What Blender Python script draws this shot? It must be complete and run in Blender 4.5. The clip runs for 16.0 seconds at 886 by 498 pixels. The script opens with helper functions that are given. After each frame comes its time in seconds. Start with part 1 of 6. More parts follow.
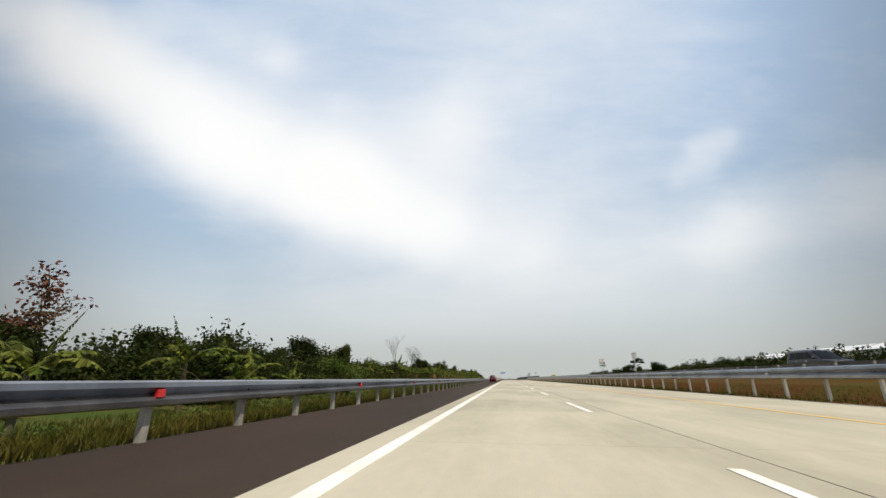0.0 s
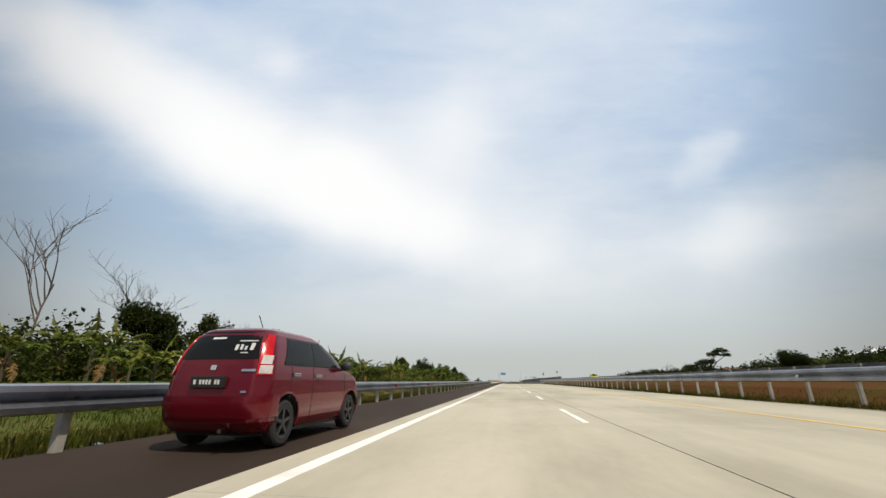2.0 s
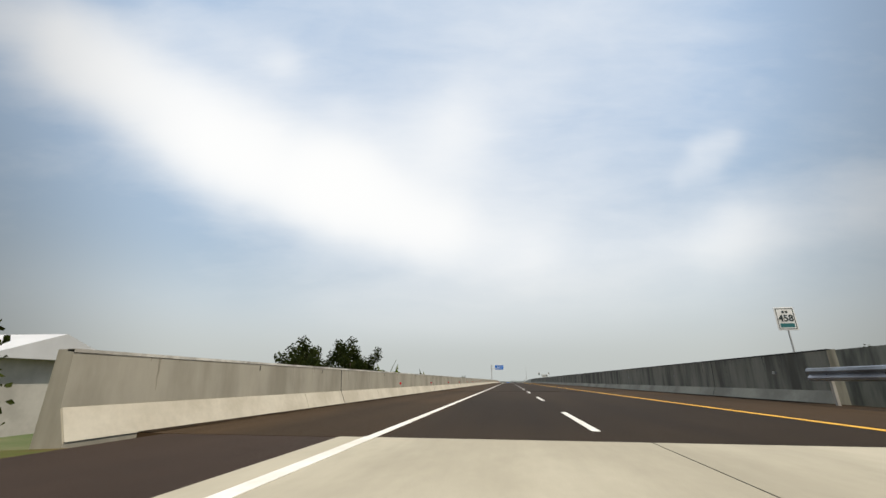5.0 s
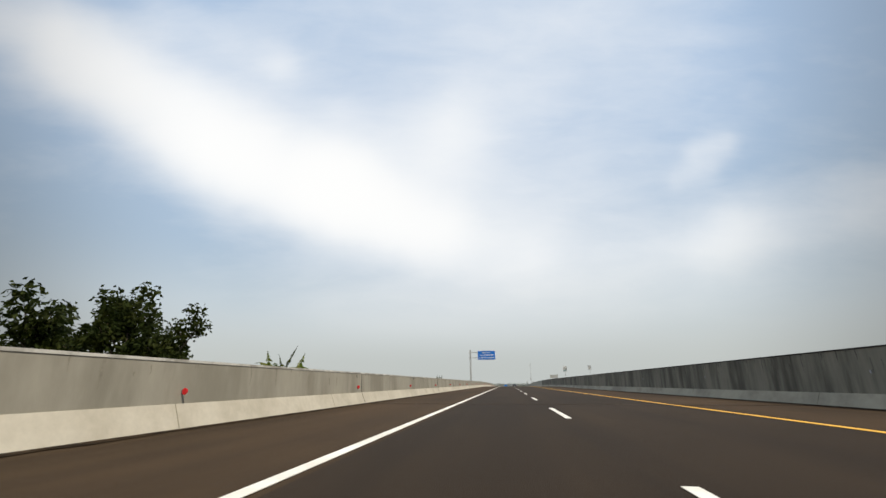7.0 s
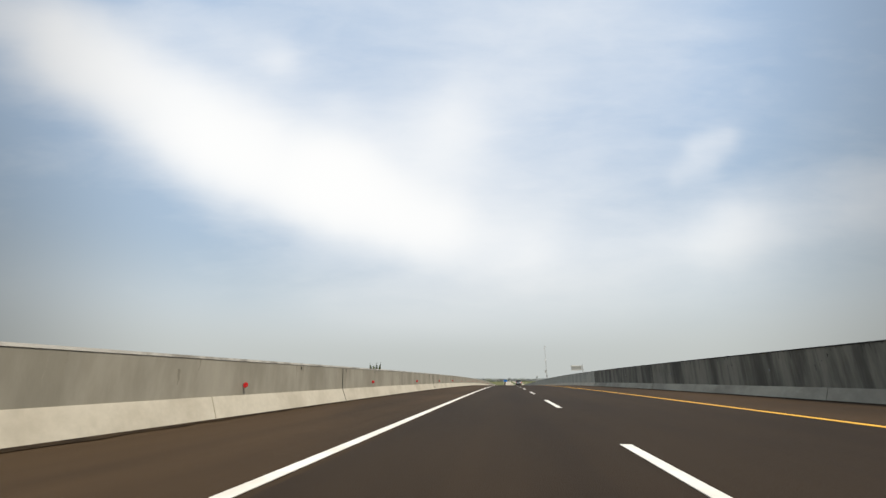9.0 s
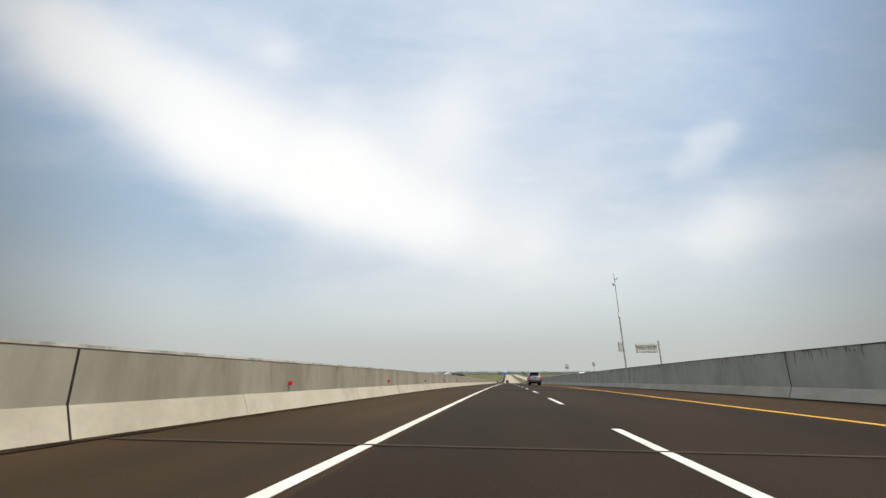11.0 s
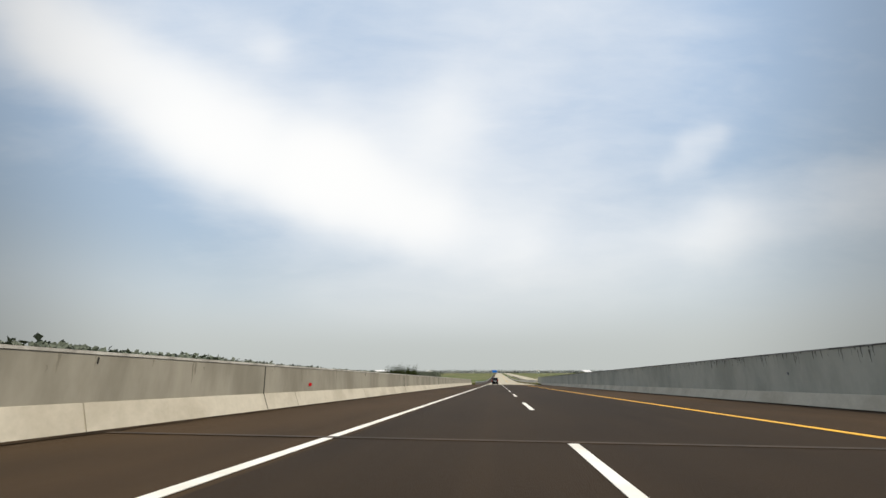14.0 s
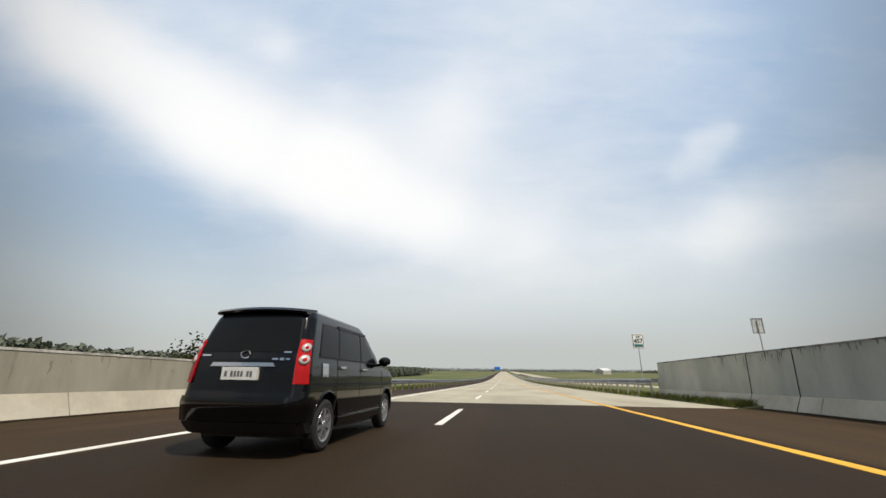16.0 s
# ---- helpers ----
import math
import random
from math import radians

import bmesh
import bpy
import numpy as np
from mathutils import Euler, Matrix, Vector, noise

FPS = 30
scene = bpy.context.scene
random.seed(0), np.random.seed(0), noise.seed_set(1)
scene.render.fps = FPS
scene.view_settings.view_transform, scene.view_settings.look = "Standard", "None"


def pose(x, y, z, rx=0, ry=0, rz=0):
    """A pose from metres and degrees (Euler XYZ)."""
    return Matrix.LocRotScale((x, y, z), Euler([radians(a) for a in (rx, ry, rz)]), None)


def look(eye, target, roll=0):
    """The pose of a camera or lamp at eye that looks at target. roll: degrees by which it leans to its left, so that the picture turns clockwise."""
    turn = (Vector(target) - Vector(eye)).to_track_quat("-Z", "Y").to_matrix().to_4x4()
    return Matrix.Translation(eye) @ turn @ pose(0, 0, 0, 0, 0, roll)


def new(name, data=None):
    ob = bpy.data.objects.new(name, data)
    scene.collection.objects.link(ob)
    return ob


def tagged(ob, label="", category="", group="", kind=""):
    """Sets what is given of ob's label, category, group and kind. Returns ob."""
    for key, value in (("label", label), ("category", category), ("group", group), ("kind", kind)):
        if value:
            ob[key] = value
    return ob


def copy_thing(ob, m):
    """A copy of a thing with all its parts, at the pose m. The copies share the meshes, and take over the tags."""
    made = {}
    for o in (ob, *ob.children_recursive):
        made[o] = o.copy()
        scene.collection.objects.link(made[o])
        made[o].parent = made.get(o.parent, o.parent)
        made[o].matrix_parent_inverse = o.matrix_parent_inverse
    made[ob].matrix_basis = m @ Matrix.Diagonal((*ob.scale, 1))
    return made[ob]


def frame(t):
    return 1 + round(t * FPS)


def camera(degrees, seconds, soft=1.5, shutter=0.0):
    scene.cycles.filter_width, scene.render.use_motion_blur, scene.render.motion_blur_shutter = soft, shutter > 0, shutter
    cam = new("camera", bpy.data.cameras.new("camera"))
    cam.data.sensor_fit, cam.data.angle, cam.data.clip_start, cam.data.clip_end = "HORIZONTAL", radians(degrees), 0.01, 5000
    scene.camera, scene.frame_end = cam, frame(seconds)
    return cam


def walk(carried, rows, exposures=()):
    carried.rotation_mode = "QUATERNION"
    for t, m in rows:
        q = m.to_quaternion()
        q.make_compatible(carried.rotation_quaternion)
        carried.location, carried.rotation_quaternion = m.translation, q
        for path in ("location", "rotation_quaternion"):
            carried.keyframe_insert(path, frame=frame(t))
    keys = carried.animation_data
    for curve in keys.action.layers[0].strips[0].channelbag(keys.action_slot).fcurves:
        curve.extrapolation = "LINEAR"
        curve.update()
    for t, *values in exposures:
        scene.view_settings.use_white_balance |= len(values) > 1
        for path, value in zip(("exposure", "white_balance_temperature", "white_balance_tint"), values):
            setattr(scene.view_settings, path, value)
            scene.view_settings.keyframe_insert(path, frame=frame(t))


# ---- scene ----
cam = camera(96.5, 16.0, soft=1.5)

# ---- the road's long profile: level, then a gentle fall off the bridge ----
LANE, DASH_PERIOD, DASH = 2.95, 9.25, 3.6
EYE = 0.68
BRIDGE_A, BRIDGE_B = 202.5, 617.0


def ramp(y, a, b):
    if y <= a:
        return 0.0
    return (y - a) ** 2 / (2 * (b - a)) if y < b else (b - a) / 2 + (y - b)


def clamp01(a):
    return max(0.0, min(1.0, a))


def zr(y):
    return -0.024 * (ramp(y, 350, 460) - ramp(y, 640, 800))


def fall(y):
    return -0.024 * (clamp01((y - 350) / 110) - clamp01((y - 640) / 160))


# seconds, across, along, tilt up from the road, lean, turn
DRIVE = [
    (0.0, -1.74, 9.05, 18.14, 0.0, 8.68),
    (0.5, -1.65, 27.37, 18.01, 0.0, 8.55),
    (1.0, -1.48, 46.20, 18.40, 0.0, 8.62),
    (1.5, -1.35, 65.44, 18.43, 0.0, 8.84),
    (2.0, -1.28, 84.85, 18.49, 0.0, 8.94),
    (2.5, -1.29, 103.27, 18.35, 0.0, 8.95),
    (3.0, -1.28, 122.27, 18.17, 0.0, 8.87),
    (3.5, -1.22, 141.64, 18.50, 0.0, 8.83),
    (4.0, -1.17, 160.59, 18.31, 0.0, 9.11),
    (5.2, -1.18, 204.30, 18.50, -0.1, 9.00),
    (6.5, -1.20, 250.55, 18.70, -0.17, 8.78),
    (7.0, -1.20, 268.54, 18.79, -0.18, 8.73),
    (7.5, -1.23, 286.83, 18.69, -0.17, 8.71),
    (8.0, -1.25, 305.23, 17.49, -0.23, 8.47),
    (9.2, -1.21, 348.00, 18.20, -0.2, 8.80),
    (10.5, -1.19, 394.87, 18.59, -0.20, 8.98),
    (11.0, -1.46, 413.58, 18.03, -0.18, 8.73),
    (11.5, -1.61, 431.70, 18.34, -0.23, 8.39),
    (12.0, -1.63, 449.79, 18.20, -0.29, 8.14),
    (12.5, -1.55, 468.18, 18.10, -0.23, 8.02),
    (13.0, -1.40, 486.87, 17.84, -0.12, 7.88),
    (13.5, -1.18, 506.09, 17.98, -0.07, 7.71),
    (14.0, -0.83, 525.72, 18.49, -0.01, 7.47),
    (14.5, -0.39, 545.03, 18.17, 0.13, 7.42),
    (15.0, 0.29, 564.58, 18.56, 0.25, 7.81),
    (15.5, 0.80, 584.20, 18.56, 0.37, 8.16),
    (16.0, 1.03, 603.83, 18.29, 0.53, 8.21),
]
walk(cam, [(t, pose(x, y, zr(y) + EYE, 90 + tilt + math.degrees(fall(y)), -lean, turn)) for t, x, y, tilt, lean, turn in DRIVE])

# ---- sky and sun ----
SUN_ELEVATION, SUN_AZIMUTH = radians(58), radians(130)
sun = new("sun", bpy.data.lights.new("sun", "SUN"))
sun.data.energy, sun.data.angle, sun.data.color = 3.9, radians(0.9), (1.0, 0.90, 0.75)
SUN_WAY = Vector((math.sin(SUN_AZIMUTH) * math.cos(SUN_ELEVATION), math.cos(SUN_AZIMUTH) * math.cos(SUN_ELEVATION), math.sin(SUN_ELEVATION)))
sun.matrix_world = look(SUN_WAY * 50, (0, 0, 0))


class Nodes:
    """Short hand for node trees."""

    def __init__(self, tree):
        self.tree = tree
        tree.nodes.clear()

    def add(self, kind, **values):
        node = self.tree.nodes.new(kind)
        for key, value in values.items():
            setattr(node, key, value)
        return node

    def put(self, socket, value):
        if isinstance(value, bpy.types.NodeSocket):
            self.tree.links.new(value, socket)
        elif value is not None:
            socket.default_value = value

    def math(self, op, a, b=None, c=None, clamp=False):
        node = self.add("ShaderNodeMath", operation=op, use_clamp=clamp)
        for socket, value in zip(node.inputs, (a, b, c)):
            self.put(socket, value)
        return node.outputs[0]

    def vec(self, op, a, b=None, scale=None):
        node = self.add("ShaderNodeVectorMath", operation=op)
        self.put(node.inputs[0], a)
        self.put(node.inputs[1], b)
        if scale is not None:
            self.put(node.inputs["Scale"], scale)
        return node.outputs["Value"] if op in ("DOT_PRODUCT", "LENGTH", "DISTANCE") else node.outputs[0]

    def noise(self, vector, scale, detail=4.0, rough=0.55, distortion=0.0):
        node = self.add("ShaderNodeTexNoise")
        for key, value in (("Vector", vector), ("Scale", scale), ("Detail", detail), ("Roughness", rough), ("Distortion", distortion)):
            self.put(node.inputs[key], value)
        return node.outputs["Fac"]

    def step(self, value, a, b, c=0.0, d=1.0):
        node = self.add("ShaderNodeMapRange", interpolation_type="SMOOTHSTEP")
        for socket, v in zip(node.inputs, (value, a, b, c, d)):
            self.put(socket, v)
        return node.outputs[0]

    def mix(self, fac, a, b, blend="MIX"):
        node = self.add("ShaderNodeMix", data_type="RGBA", blend_type=blend)
        self.put(node.inputs["Factor"], fac)
        self.put(node.inputs[6], a if isinstance(a, bpy.types.NodeSocket) else (*a, 1))
        self.put(node.inputs[7], b if isinstance(b, bpy.types.NodeSocket) else (*b, 1))
        return node.outputs[2]

    def grey(self, value):
        node = self.add("ShaderNodeCombineXYZ")
        for socket in node.inputs:
            self.put(socket, value)
        return node.outputs[0]


world = bpy.data.worlds.new("sky")
scene.world = world
world.use_nodes = True
N = Nodes(world.node_tree)
way = N.add("ShaderNodeTexCoord").outputs["Generated"]
nishita = N.add("ShaderNodeTexSky", sky_type="NISHITA", sun_disc=False, sun_elevation=SUN_ELEVATION, sun_rotation=SUN_AZIMUTH,
                air_density=1.2, dust_density=3.0, ozone_density=1.0).outputs[0]
blue = N.vec("SCALE", nishita, scale=0.10)
# sheet coordinates of the cloud layer, seen along the road
axis = pose(0, 0, 0, 90 + 18.14, 0, 8.68).to_3x3()
ahead = N.vec("DOT_PRODUCT", way, tuple(-axis.col[2]))
depth = N.math("MAXIMUM", ahead, 0.12)
cu = N.math("DIVIDE", N.vec("DOT_PRODUCT", way, tuple(axis.col[0])), depth)
cv = N.math("DIVIDE", N.vec("DOT_PRODUCT", way, tuple(axis.col[1])), depth)
sheet = N.add("ShaderNodeCombineXYZ")
N.put(sheet.inputs[0], cu)
N.put(sheet.inputs[1], cv)
sheet = sheet.outputs[0]
# wisps drawn out along the bank's direction, and a slow warp
turned = N.add("ShaderNodeMapping")
turned.inputs["Rotation"].default_value = (0, 0, radians(33))
turned.inputs["Scale"].default_value = (0.75, 2.6, 1.0)
N.put(turned.inputs["Vector"], sheet)
wisp = N.noise(turned.outputs[0], 2.6, 7.0, 0.56, 0.35)
puff = N.noise(sheet, 3.2, 6.0, 0.58, 0.3)
warp = N.add("ShaderNodeTexNoise")
N.put(warp.inputs["Vector"], sheet)
warp.inputs["Scale"].default_value, warp.inputs["Detail"].default_value = 2.2, 4.0
bent = N.vec("ADD", sheet, N.vec("SCALE", N.vec("SUBTRACT", warp.outputs["Color"], (0.5, 0.5, 0.5)), scale=0.13))
CLOUDS = [  # from, to, half width, strength
    (-1.30, 0.64, -0.90, 0.49, 0.11, 0.55),
    (-0.96, 0.515, -0.70, 0.37, 0.115, 0.66),
    (-0.76, 0.395, -0.50, 0.255, 0.115, 0.70),
    (-0.56, 0.275, -0.25, 0.150, 0.105, 1.15),
    (-0.30, 0.165, -0.03, 0.075, 0.085, 0.75),
    (-0.10, 0.085, 0.20, -0.03, 0.085, 0.52),
    (-0.22, 0.235, 0.02, 0.31, 0.10, 0.36),
    (0.00, 0.31, 0.26, 0.45, 0.11, 0.14),
    (0.00, 0.22, 0.24, 0.10, 0.13, 0.26),
    (0.10, 0.60, 0.56, 0.60, 0.11, 0.08),
    (0.645, 0.245, 0.715, 0.262, 0.036, 0.27),
    (0.60, 0.19, 0.68, 0.205, 0.03, 0.16),
    (0.34, -0.06, 0.75, 0.02, 0.10, 0.28),
    (0.75, 0.02, 1.25, 0.18, 0.11, 0.44),
    (-0.72, 0.61, -0.42, 0.47, 0.06, 0.26),
    (-0.42, 0.48, -0.28, 0.36, 0.06, 0.14),
]
bank = None
for ax, ay, bx, by, wide, strong in CLOUDS:
    d = N.vec("SUBTRACT", bent, (ax, ay, 0))
    along = (bx - ax, by - ay, 0)
    k = N.math("DIVIDE", N.vec("DOT_PRODUCT", d, along), along[0] ** 2 + along[1] ** 2, clamp=True)
    off = N.vec("LENGTH", N.vec("SUBTRACT", d, N.vec("SCALE", along, scale=k)))
    q = N.math("DIVIDE", off, wide)
    one = N.math("MULTIPLY", N.math("POWER", 2.718, N.math("MULTIPLY", N.math("MULTIPLY", q, q), -1.0)), strong)
    bank = one if bank is None else N.math("ADD", bank, one)
texture = N.math("ADD", N.math("MULTIPLY", N.math("SUBTRACT", wisp, 0.5), 1.1), N.math("MULTIPLY", N.math("SUBTRACT", puff, 0.5), 0.5))
curl = N.noise(turned.outputs[0], 9.0, 6.0, 0.62, 0.5)
texture = N.math("ADD", texture, N.math("MULTIPLY", N.math("SUBTRACT", curl, 0.5), 0.34))
thin = N.math("MULTIPLY", N.step(N.math("ABSOLUTE", N.math("SUBTRACT", cu, 0.10)), 0.85, 0.30), 0.26)
bank = N.math("ADD", N.math("ADD", bank, thin), N.math("MULTIPLY", texture, 0.46))
# away from the road's direction the same broken layer goes on
rest = N.step(N.noise(way, 2.4, 5.0, 0.55, 0.4), 0.40, 0.68)
facing = N.step(ahead, 0.25, 0.5)
bank = N.math("ADD", N.math("MULTIPLY", bank, facing), N.math("MULTIPLY", rest, N.math("SUBTRACT", 1.0, facing)))
bank = N.math("MAXIMUM", bank, 0.0)
bank = N.math("SUBTRACT", 1.0, N.math("POWER", 2.718, N.math("MULTIPLY", N.math("POWER", bank, 1.25), -1.75)))
up = N.add("ShaderNodeSeparateXYZ")
N.put(up.inputs[0], way)
height = up.outputs[2]
veil = N.mix(N.step(height, 0.12, 0.62), (0.455, 0.57, 0.68), (0.455, 0.60, 0.80))
clear = N.mix(0.88, blue, veil)
sky = N.mix(bank, clear, (1.0, 1.0, 0.99))
haze = N.mix(N.step(height, 0.01, 0.20), (0.53, 0.56, 0.54), (0.64, 0.69, 0.70))
glow = N.math("MULTIPLY", N.step(N.math("ABSOLUTE", N.math("SUBTRACT", cu, 0.05)), 0.62, 0.05), N.step(height, 0.05, 0.26))
haze = N.mix(glow, haze, (0.80, 0.81, 0.79))
sky = N.mix(N.step(height, 0.32, 0.05), sky, haze)
# lens vignette painted into the sky colour: darker towards both sides
vignette = N.math("ADD", N.math("MULTIPLY", N.step(N.math("MULTIPLY", cu, -1.0), 0.60, 1.30), N.step(height, 0.60, 0.10, 0.34, 0.52)), N.math("MULTIPLY", N.step(cu, 0.62, 1.30), 0.40))
sky = N.vec("SCALE", sky, scale=N.math("SUBTRACT", 1.0, vignette))
below = N.step(height, -0.10, -0.01)
sky = N.mix(below, (0.20, 0.19, 0.16), sky)
back = N.add("ShaderNodeBackground")
N.put(back.inputs[0], sky)
back.inputs[1].default_value = 1.0
N.put(N.add("ShaderNodeOutputWorld").inputs[0], back.outputs[0])
scene.view_settings.exposure = 0.0


# ---- materials ----
def surface(name, base, other=None, rough=0.8, metal=0.0, grain=30.0, stain=0.6, bump=0.1, bump_scale=60.0, spread=0.18, stretch=(1, 1, 1),
            coat=0.0, per_object=0.0, per_island=0.0, local=False, through_light=0.0, gloss=0.5, streak=0.0, uneven=0.2):
    """A node material: a base colour, broken by grain and by stains of the other colour, with fine relief."""
    mat = bpy.data.materials.new(name)
    mat.use_nodes = True
    n = Nodes(mat.node_tree)
    coord = n.add("ShaderNodeTexCoord").outputs["Object"] if local else n.add("ShaderNodeNewGeometry").outputs["Position"]
    mapped = n.add("ShaderNodeMapping")
    mapped.inputs["Scale"].default_value = stretch
    n.put(mapped.inputs["Vector"], coord)
    coord = mapped.outputs[0]
    other = other or tuple(c * 0.7 for c in base)
    color = n.mix(n.step(n.noise(coord, stain, 5.0, 0.6), 0.38, 0.66), base, other)
    fine = n.noise(coord, grain, 4.0, 0.65)
    shade = n.math("ADD", n.math("MULTIPLY", n.math("SUBTRACT", fine, 0.5), spread * 2), 1.0)
    if streak:
        lane_way = n.add("ShaderNodeMapping")
        lane_way.inputs["Scale"].default_value = (1.6, 0.02, 1.0)
        n.put(lane_way.inputs["Vector"], n.add("ShaderNodeNewGeometry").outputs["Position"])
        tracks = n.noise(lane_way.outputs[0], 1.0, 5.0, 0.6)
        shade = n.math("MULTIPLY", shade, n.math("ADD", n.math("MULTIPLY", n.math("SUBTRACT", tracks, 0.5), streak * 2), 1.0))
    if per_object:
        rnd = n.add("ShaderNodeObjectInfo").outputs["Random"]
        shade = n.math("MULTIPLY", shade, n.math("ADD", n.math("MULTIPLY", n.math("SUBTRACT", rnd, 0.5), per_object * 2), 1.0))
    if per_island:
        rnd = n.add("ShaderNodeNewGeometry").outputs["Random Per Island"]
        shade = n.math("MULTIPLY", shade, n.math("ADD", n.math("MULTIPLY", n.math("SUBTRACT", rnd, 0.5), per_island * 2), 1.0))
    color = n.vec("MULTIPLY", color, n.grey(shade))
    bsdf = n.add("ShaderNodeBsdfPrincipled")
    n.put(bsdf.inputs["Base Color"], color)
    n.put(bsdf.inputs["Roughness"], n.math("ADD", n.math("MULTIPLY", n.math("SUBTRACT", fine, 0.5), uneven), rough, clamp=True))
    bsdf.inputs["Metallic"].default_value = metal
    bsdf.inputs["Specular IOR Level"].default_value = gloss
    bsdf.inputs["Coat Weight"].default_value = coat
    bsdf.inputs["Coat Roughness"].default_value = 0.06
    if bump:
        b = n.add("ShaderNodeBump")
        b.inputs["Strength"].default_value, b.inputs["Distance"].default_value = bump, 0.02
        n.put(b.inputs["Height"], n.noise(coord, bump_scale, 3.0, 0.6))
        n.put(bsdf.inputs["Normal"], b.outputs[0])
    end = bsdf.outputs[0]
    if through_light:
        thin = n.add("ShaderNodeBsdfTranslucent")
        n.put(thin.inputs[0], color)
        both = n.add("ShaderNodeMixShader")
        both.inputs[0].default_value = through_light
        n.put(both.inputs[1], end)
        n.put(both.inputs[2], thin.outputs[0])
        end = both.outputs[0]
    n.put(n.add("ShaderNodeOutputMaterial").inputs[0], end)
    return mat


ROAD_CONCRETE = surface("road_concrete", (0.45, 0.412, 0.320), (0.350, 0.318, 0.243), 0.85, grain=9, stain=0.35, bump=0.12, spread=0.10, stretch=(1, 0.35, 1), per_object=0.05, streak=0.14, gloss=0.2)
ASPHALT = surface("asphalt", (0.0325, 0.0210, 0.0112), (0.0225, 0.0146, 0.0080), 0.8, grain=40, stain=0.25, bump=0.3, bump_scale=90, spread=0.2, stretch=(1, 0.3, 1), gloss=0.12, streak=0.35)
SHOULDER = surface("shoulder_asphalt", (0.046, 0.031, 0.023), (0.033, 0.023, 0.017), 0.85, grain=40, stain=0.35, bump=0.3, bump_scale=90, spread=0.2, stretch=(1, 0.4, 1), gloss=0.12)
BROWN_ASPHALT = surface("brown_asphalt", (0.056, 0.035, 0.0175), (0.038, 0.0245, 0.013), 0.85, grain=40, stain=0.3, bump=0.3, bump_scale=90, spread=0.2, stretch=(1, 0.3, 1), gloss=0.12, streak=0.35)
WHITE_PAINT = surface("white_road_paint", (0.80, 0.78, 0.72), (0.66, 0.63, 0.56), 0.7, grain=25, stain=1.2, spread=0.10)
YELLOW_PAINT = surface("yellow_road_paint", (0.80, 0.43, 0.03), (0.66, 0.35, 0.03), 0.7, grain=25, stain=1.2, spread=0.10)
WALL_CONCRETE = surface("wall_concrete", (0.36, 0.335, 0.270), (0.255, 0.236, 0.185), 0.9, grain=5, stain=0.9, bump=0.12, spread=0.17, stretch=(1, 0.8, 0.25))
WALL_DIRTY = surface("weathered_concrete", (0.23, 0.222, 0.18), (0.085, 0.082, 0.066), 0.9, grain=7, stain=1.1, bump=0.15, spread=0.30, stretch=(1, 1.0, 0.16))
FOOT_DIRTY = surface("weathered_foot", (0.38, 0.36, 0.29), (0.25, 0.235, 0.19), 0.9, grain=7, stain=0.8, bump=0.15, spread=0.2, stretch=(1, 0.5, 0.6))
WALL_GREY = surface("grey_concrete", (0.46, 0.46, 0.395), (0.35, 0.352, 0.30), 0.9, grain=6, stain=0.7, bump=0.15, spread=0.13, stretch=(1, 0.8, 0.35))
LEDGE = surface("ledge_concrete", (0.52, 0.48, 0.39), (0.42, 0.38, 0.30), 0.9, grain=9, stain=0.8, bump=0.12, spread=0.14)
STEEL = surface("galvanised_steel", (0.33, 0.34, 0.37), (0.20, 0.205, 0.22), 0.34, 0.88, grain=14, stain=0.9, bump=0.03, spread=0.14)
POST_GREY = surface("post_paint", (0.36, 0.34, 0.30), (0.24, 0.22, 0.19), 0.75, grain=20, stain=1.5, spread=0.12, per_object=0.15)
SOIL = surface("soil", (0.085, 0.034, 0.010), (0.062, 0.050, 0.010), 0.95, grain=14, stain=0.22, bump=0.5, bump_scale=18, spread=0.3, gloss=0.04)
MEADOW = surface("meadow", (0.050, 0.078, 0.016), (0.095, 0.088, 0.030), 0.95, grain=6.0, stain=0.25, bump=0.7, bump_scale=9, spread=0.35, gloss=0.04)
FIELD = surface("field", (0.095, 0.120, 0.050), (0.17, 0.155, 0.085), 0.95, grain=2.0, stain=0.030, bump=0.5, bump_scale=3, spread=0.25, gloss=0.04)
EXPANSION = surface("joint_seal", (0.031, 0.021, 0.012), (0.052, 0.033, 0.018), 0.9, grain=8, stain=1.2, spread=0.4)
YELLOW_FADED = surface("faded_yellow_paint", (0.66, 0.43, 0.10), (0.56, 0.42, 0.20), 0.75, grain=12, stain=1.5, spread=0.12)
DARK_GAP = surface("dark_joint", (0.03, 0.028, 0.025), rough=0.95, grain=30, spread=0.2)
RUST = surface("rusty_bolt", (0.07, 0.045, 0.03), (0.04, 0.03, 0.022), 0.8, 0.3, grain=40, spread=0.3, local=True)
RED_GLASS = surface("red_reflector", (0.62, 0.015, 0.02), (0.5, 0.01, 0.015), 0.25, grain=60, spread=0.1, coat=0.5, local=True)
PALE_GLASS = surface("white_reflector", (0.75, 0.74, 0.70), rough=0.3, grain=60, spread=0.1, local=True)


# ---- mesh helpers ----
def mesh_object(name, bm, material, parent=None, label="", smooth=False):
    data = bpy.data.meshes.new(name)
    bm.to_mesh(data)
    bm.free()
    if smooth:
        for p in data.polygons:
            p.use_smooth = True
    data.materials.append(material)
    ob = new(name, data)
    if parent is not None:
        ob.parent = parent
    if label:
        ob["label"] = label
    return ob


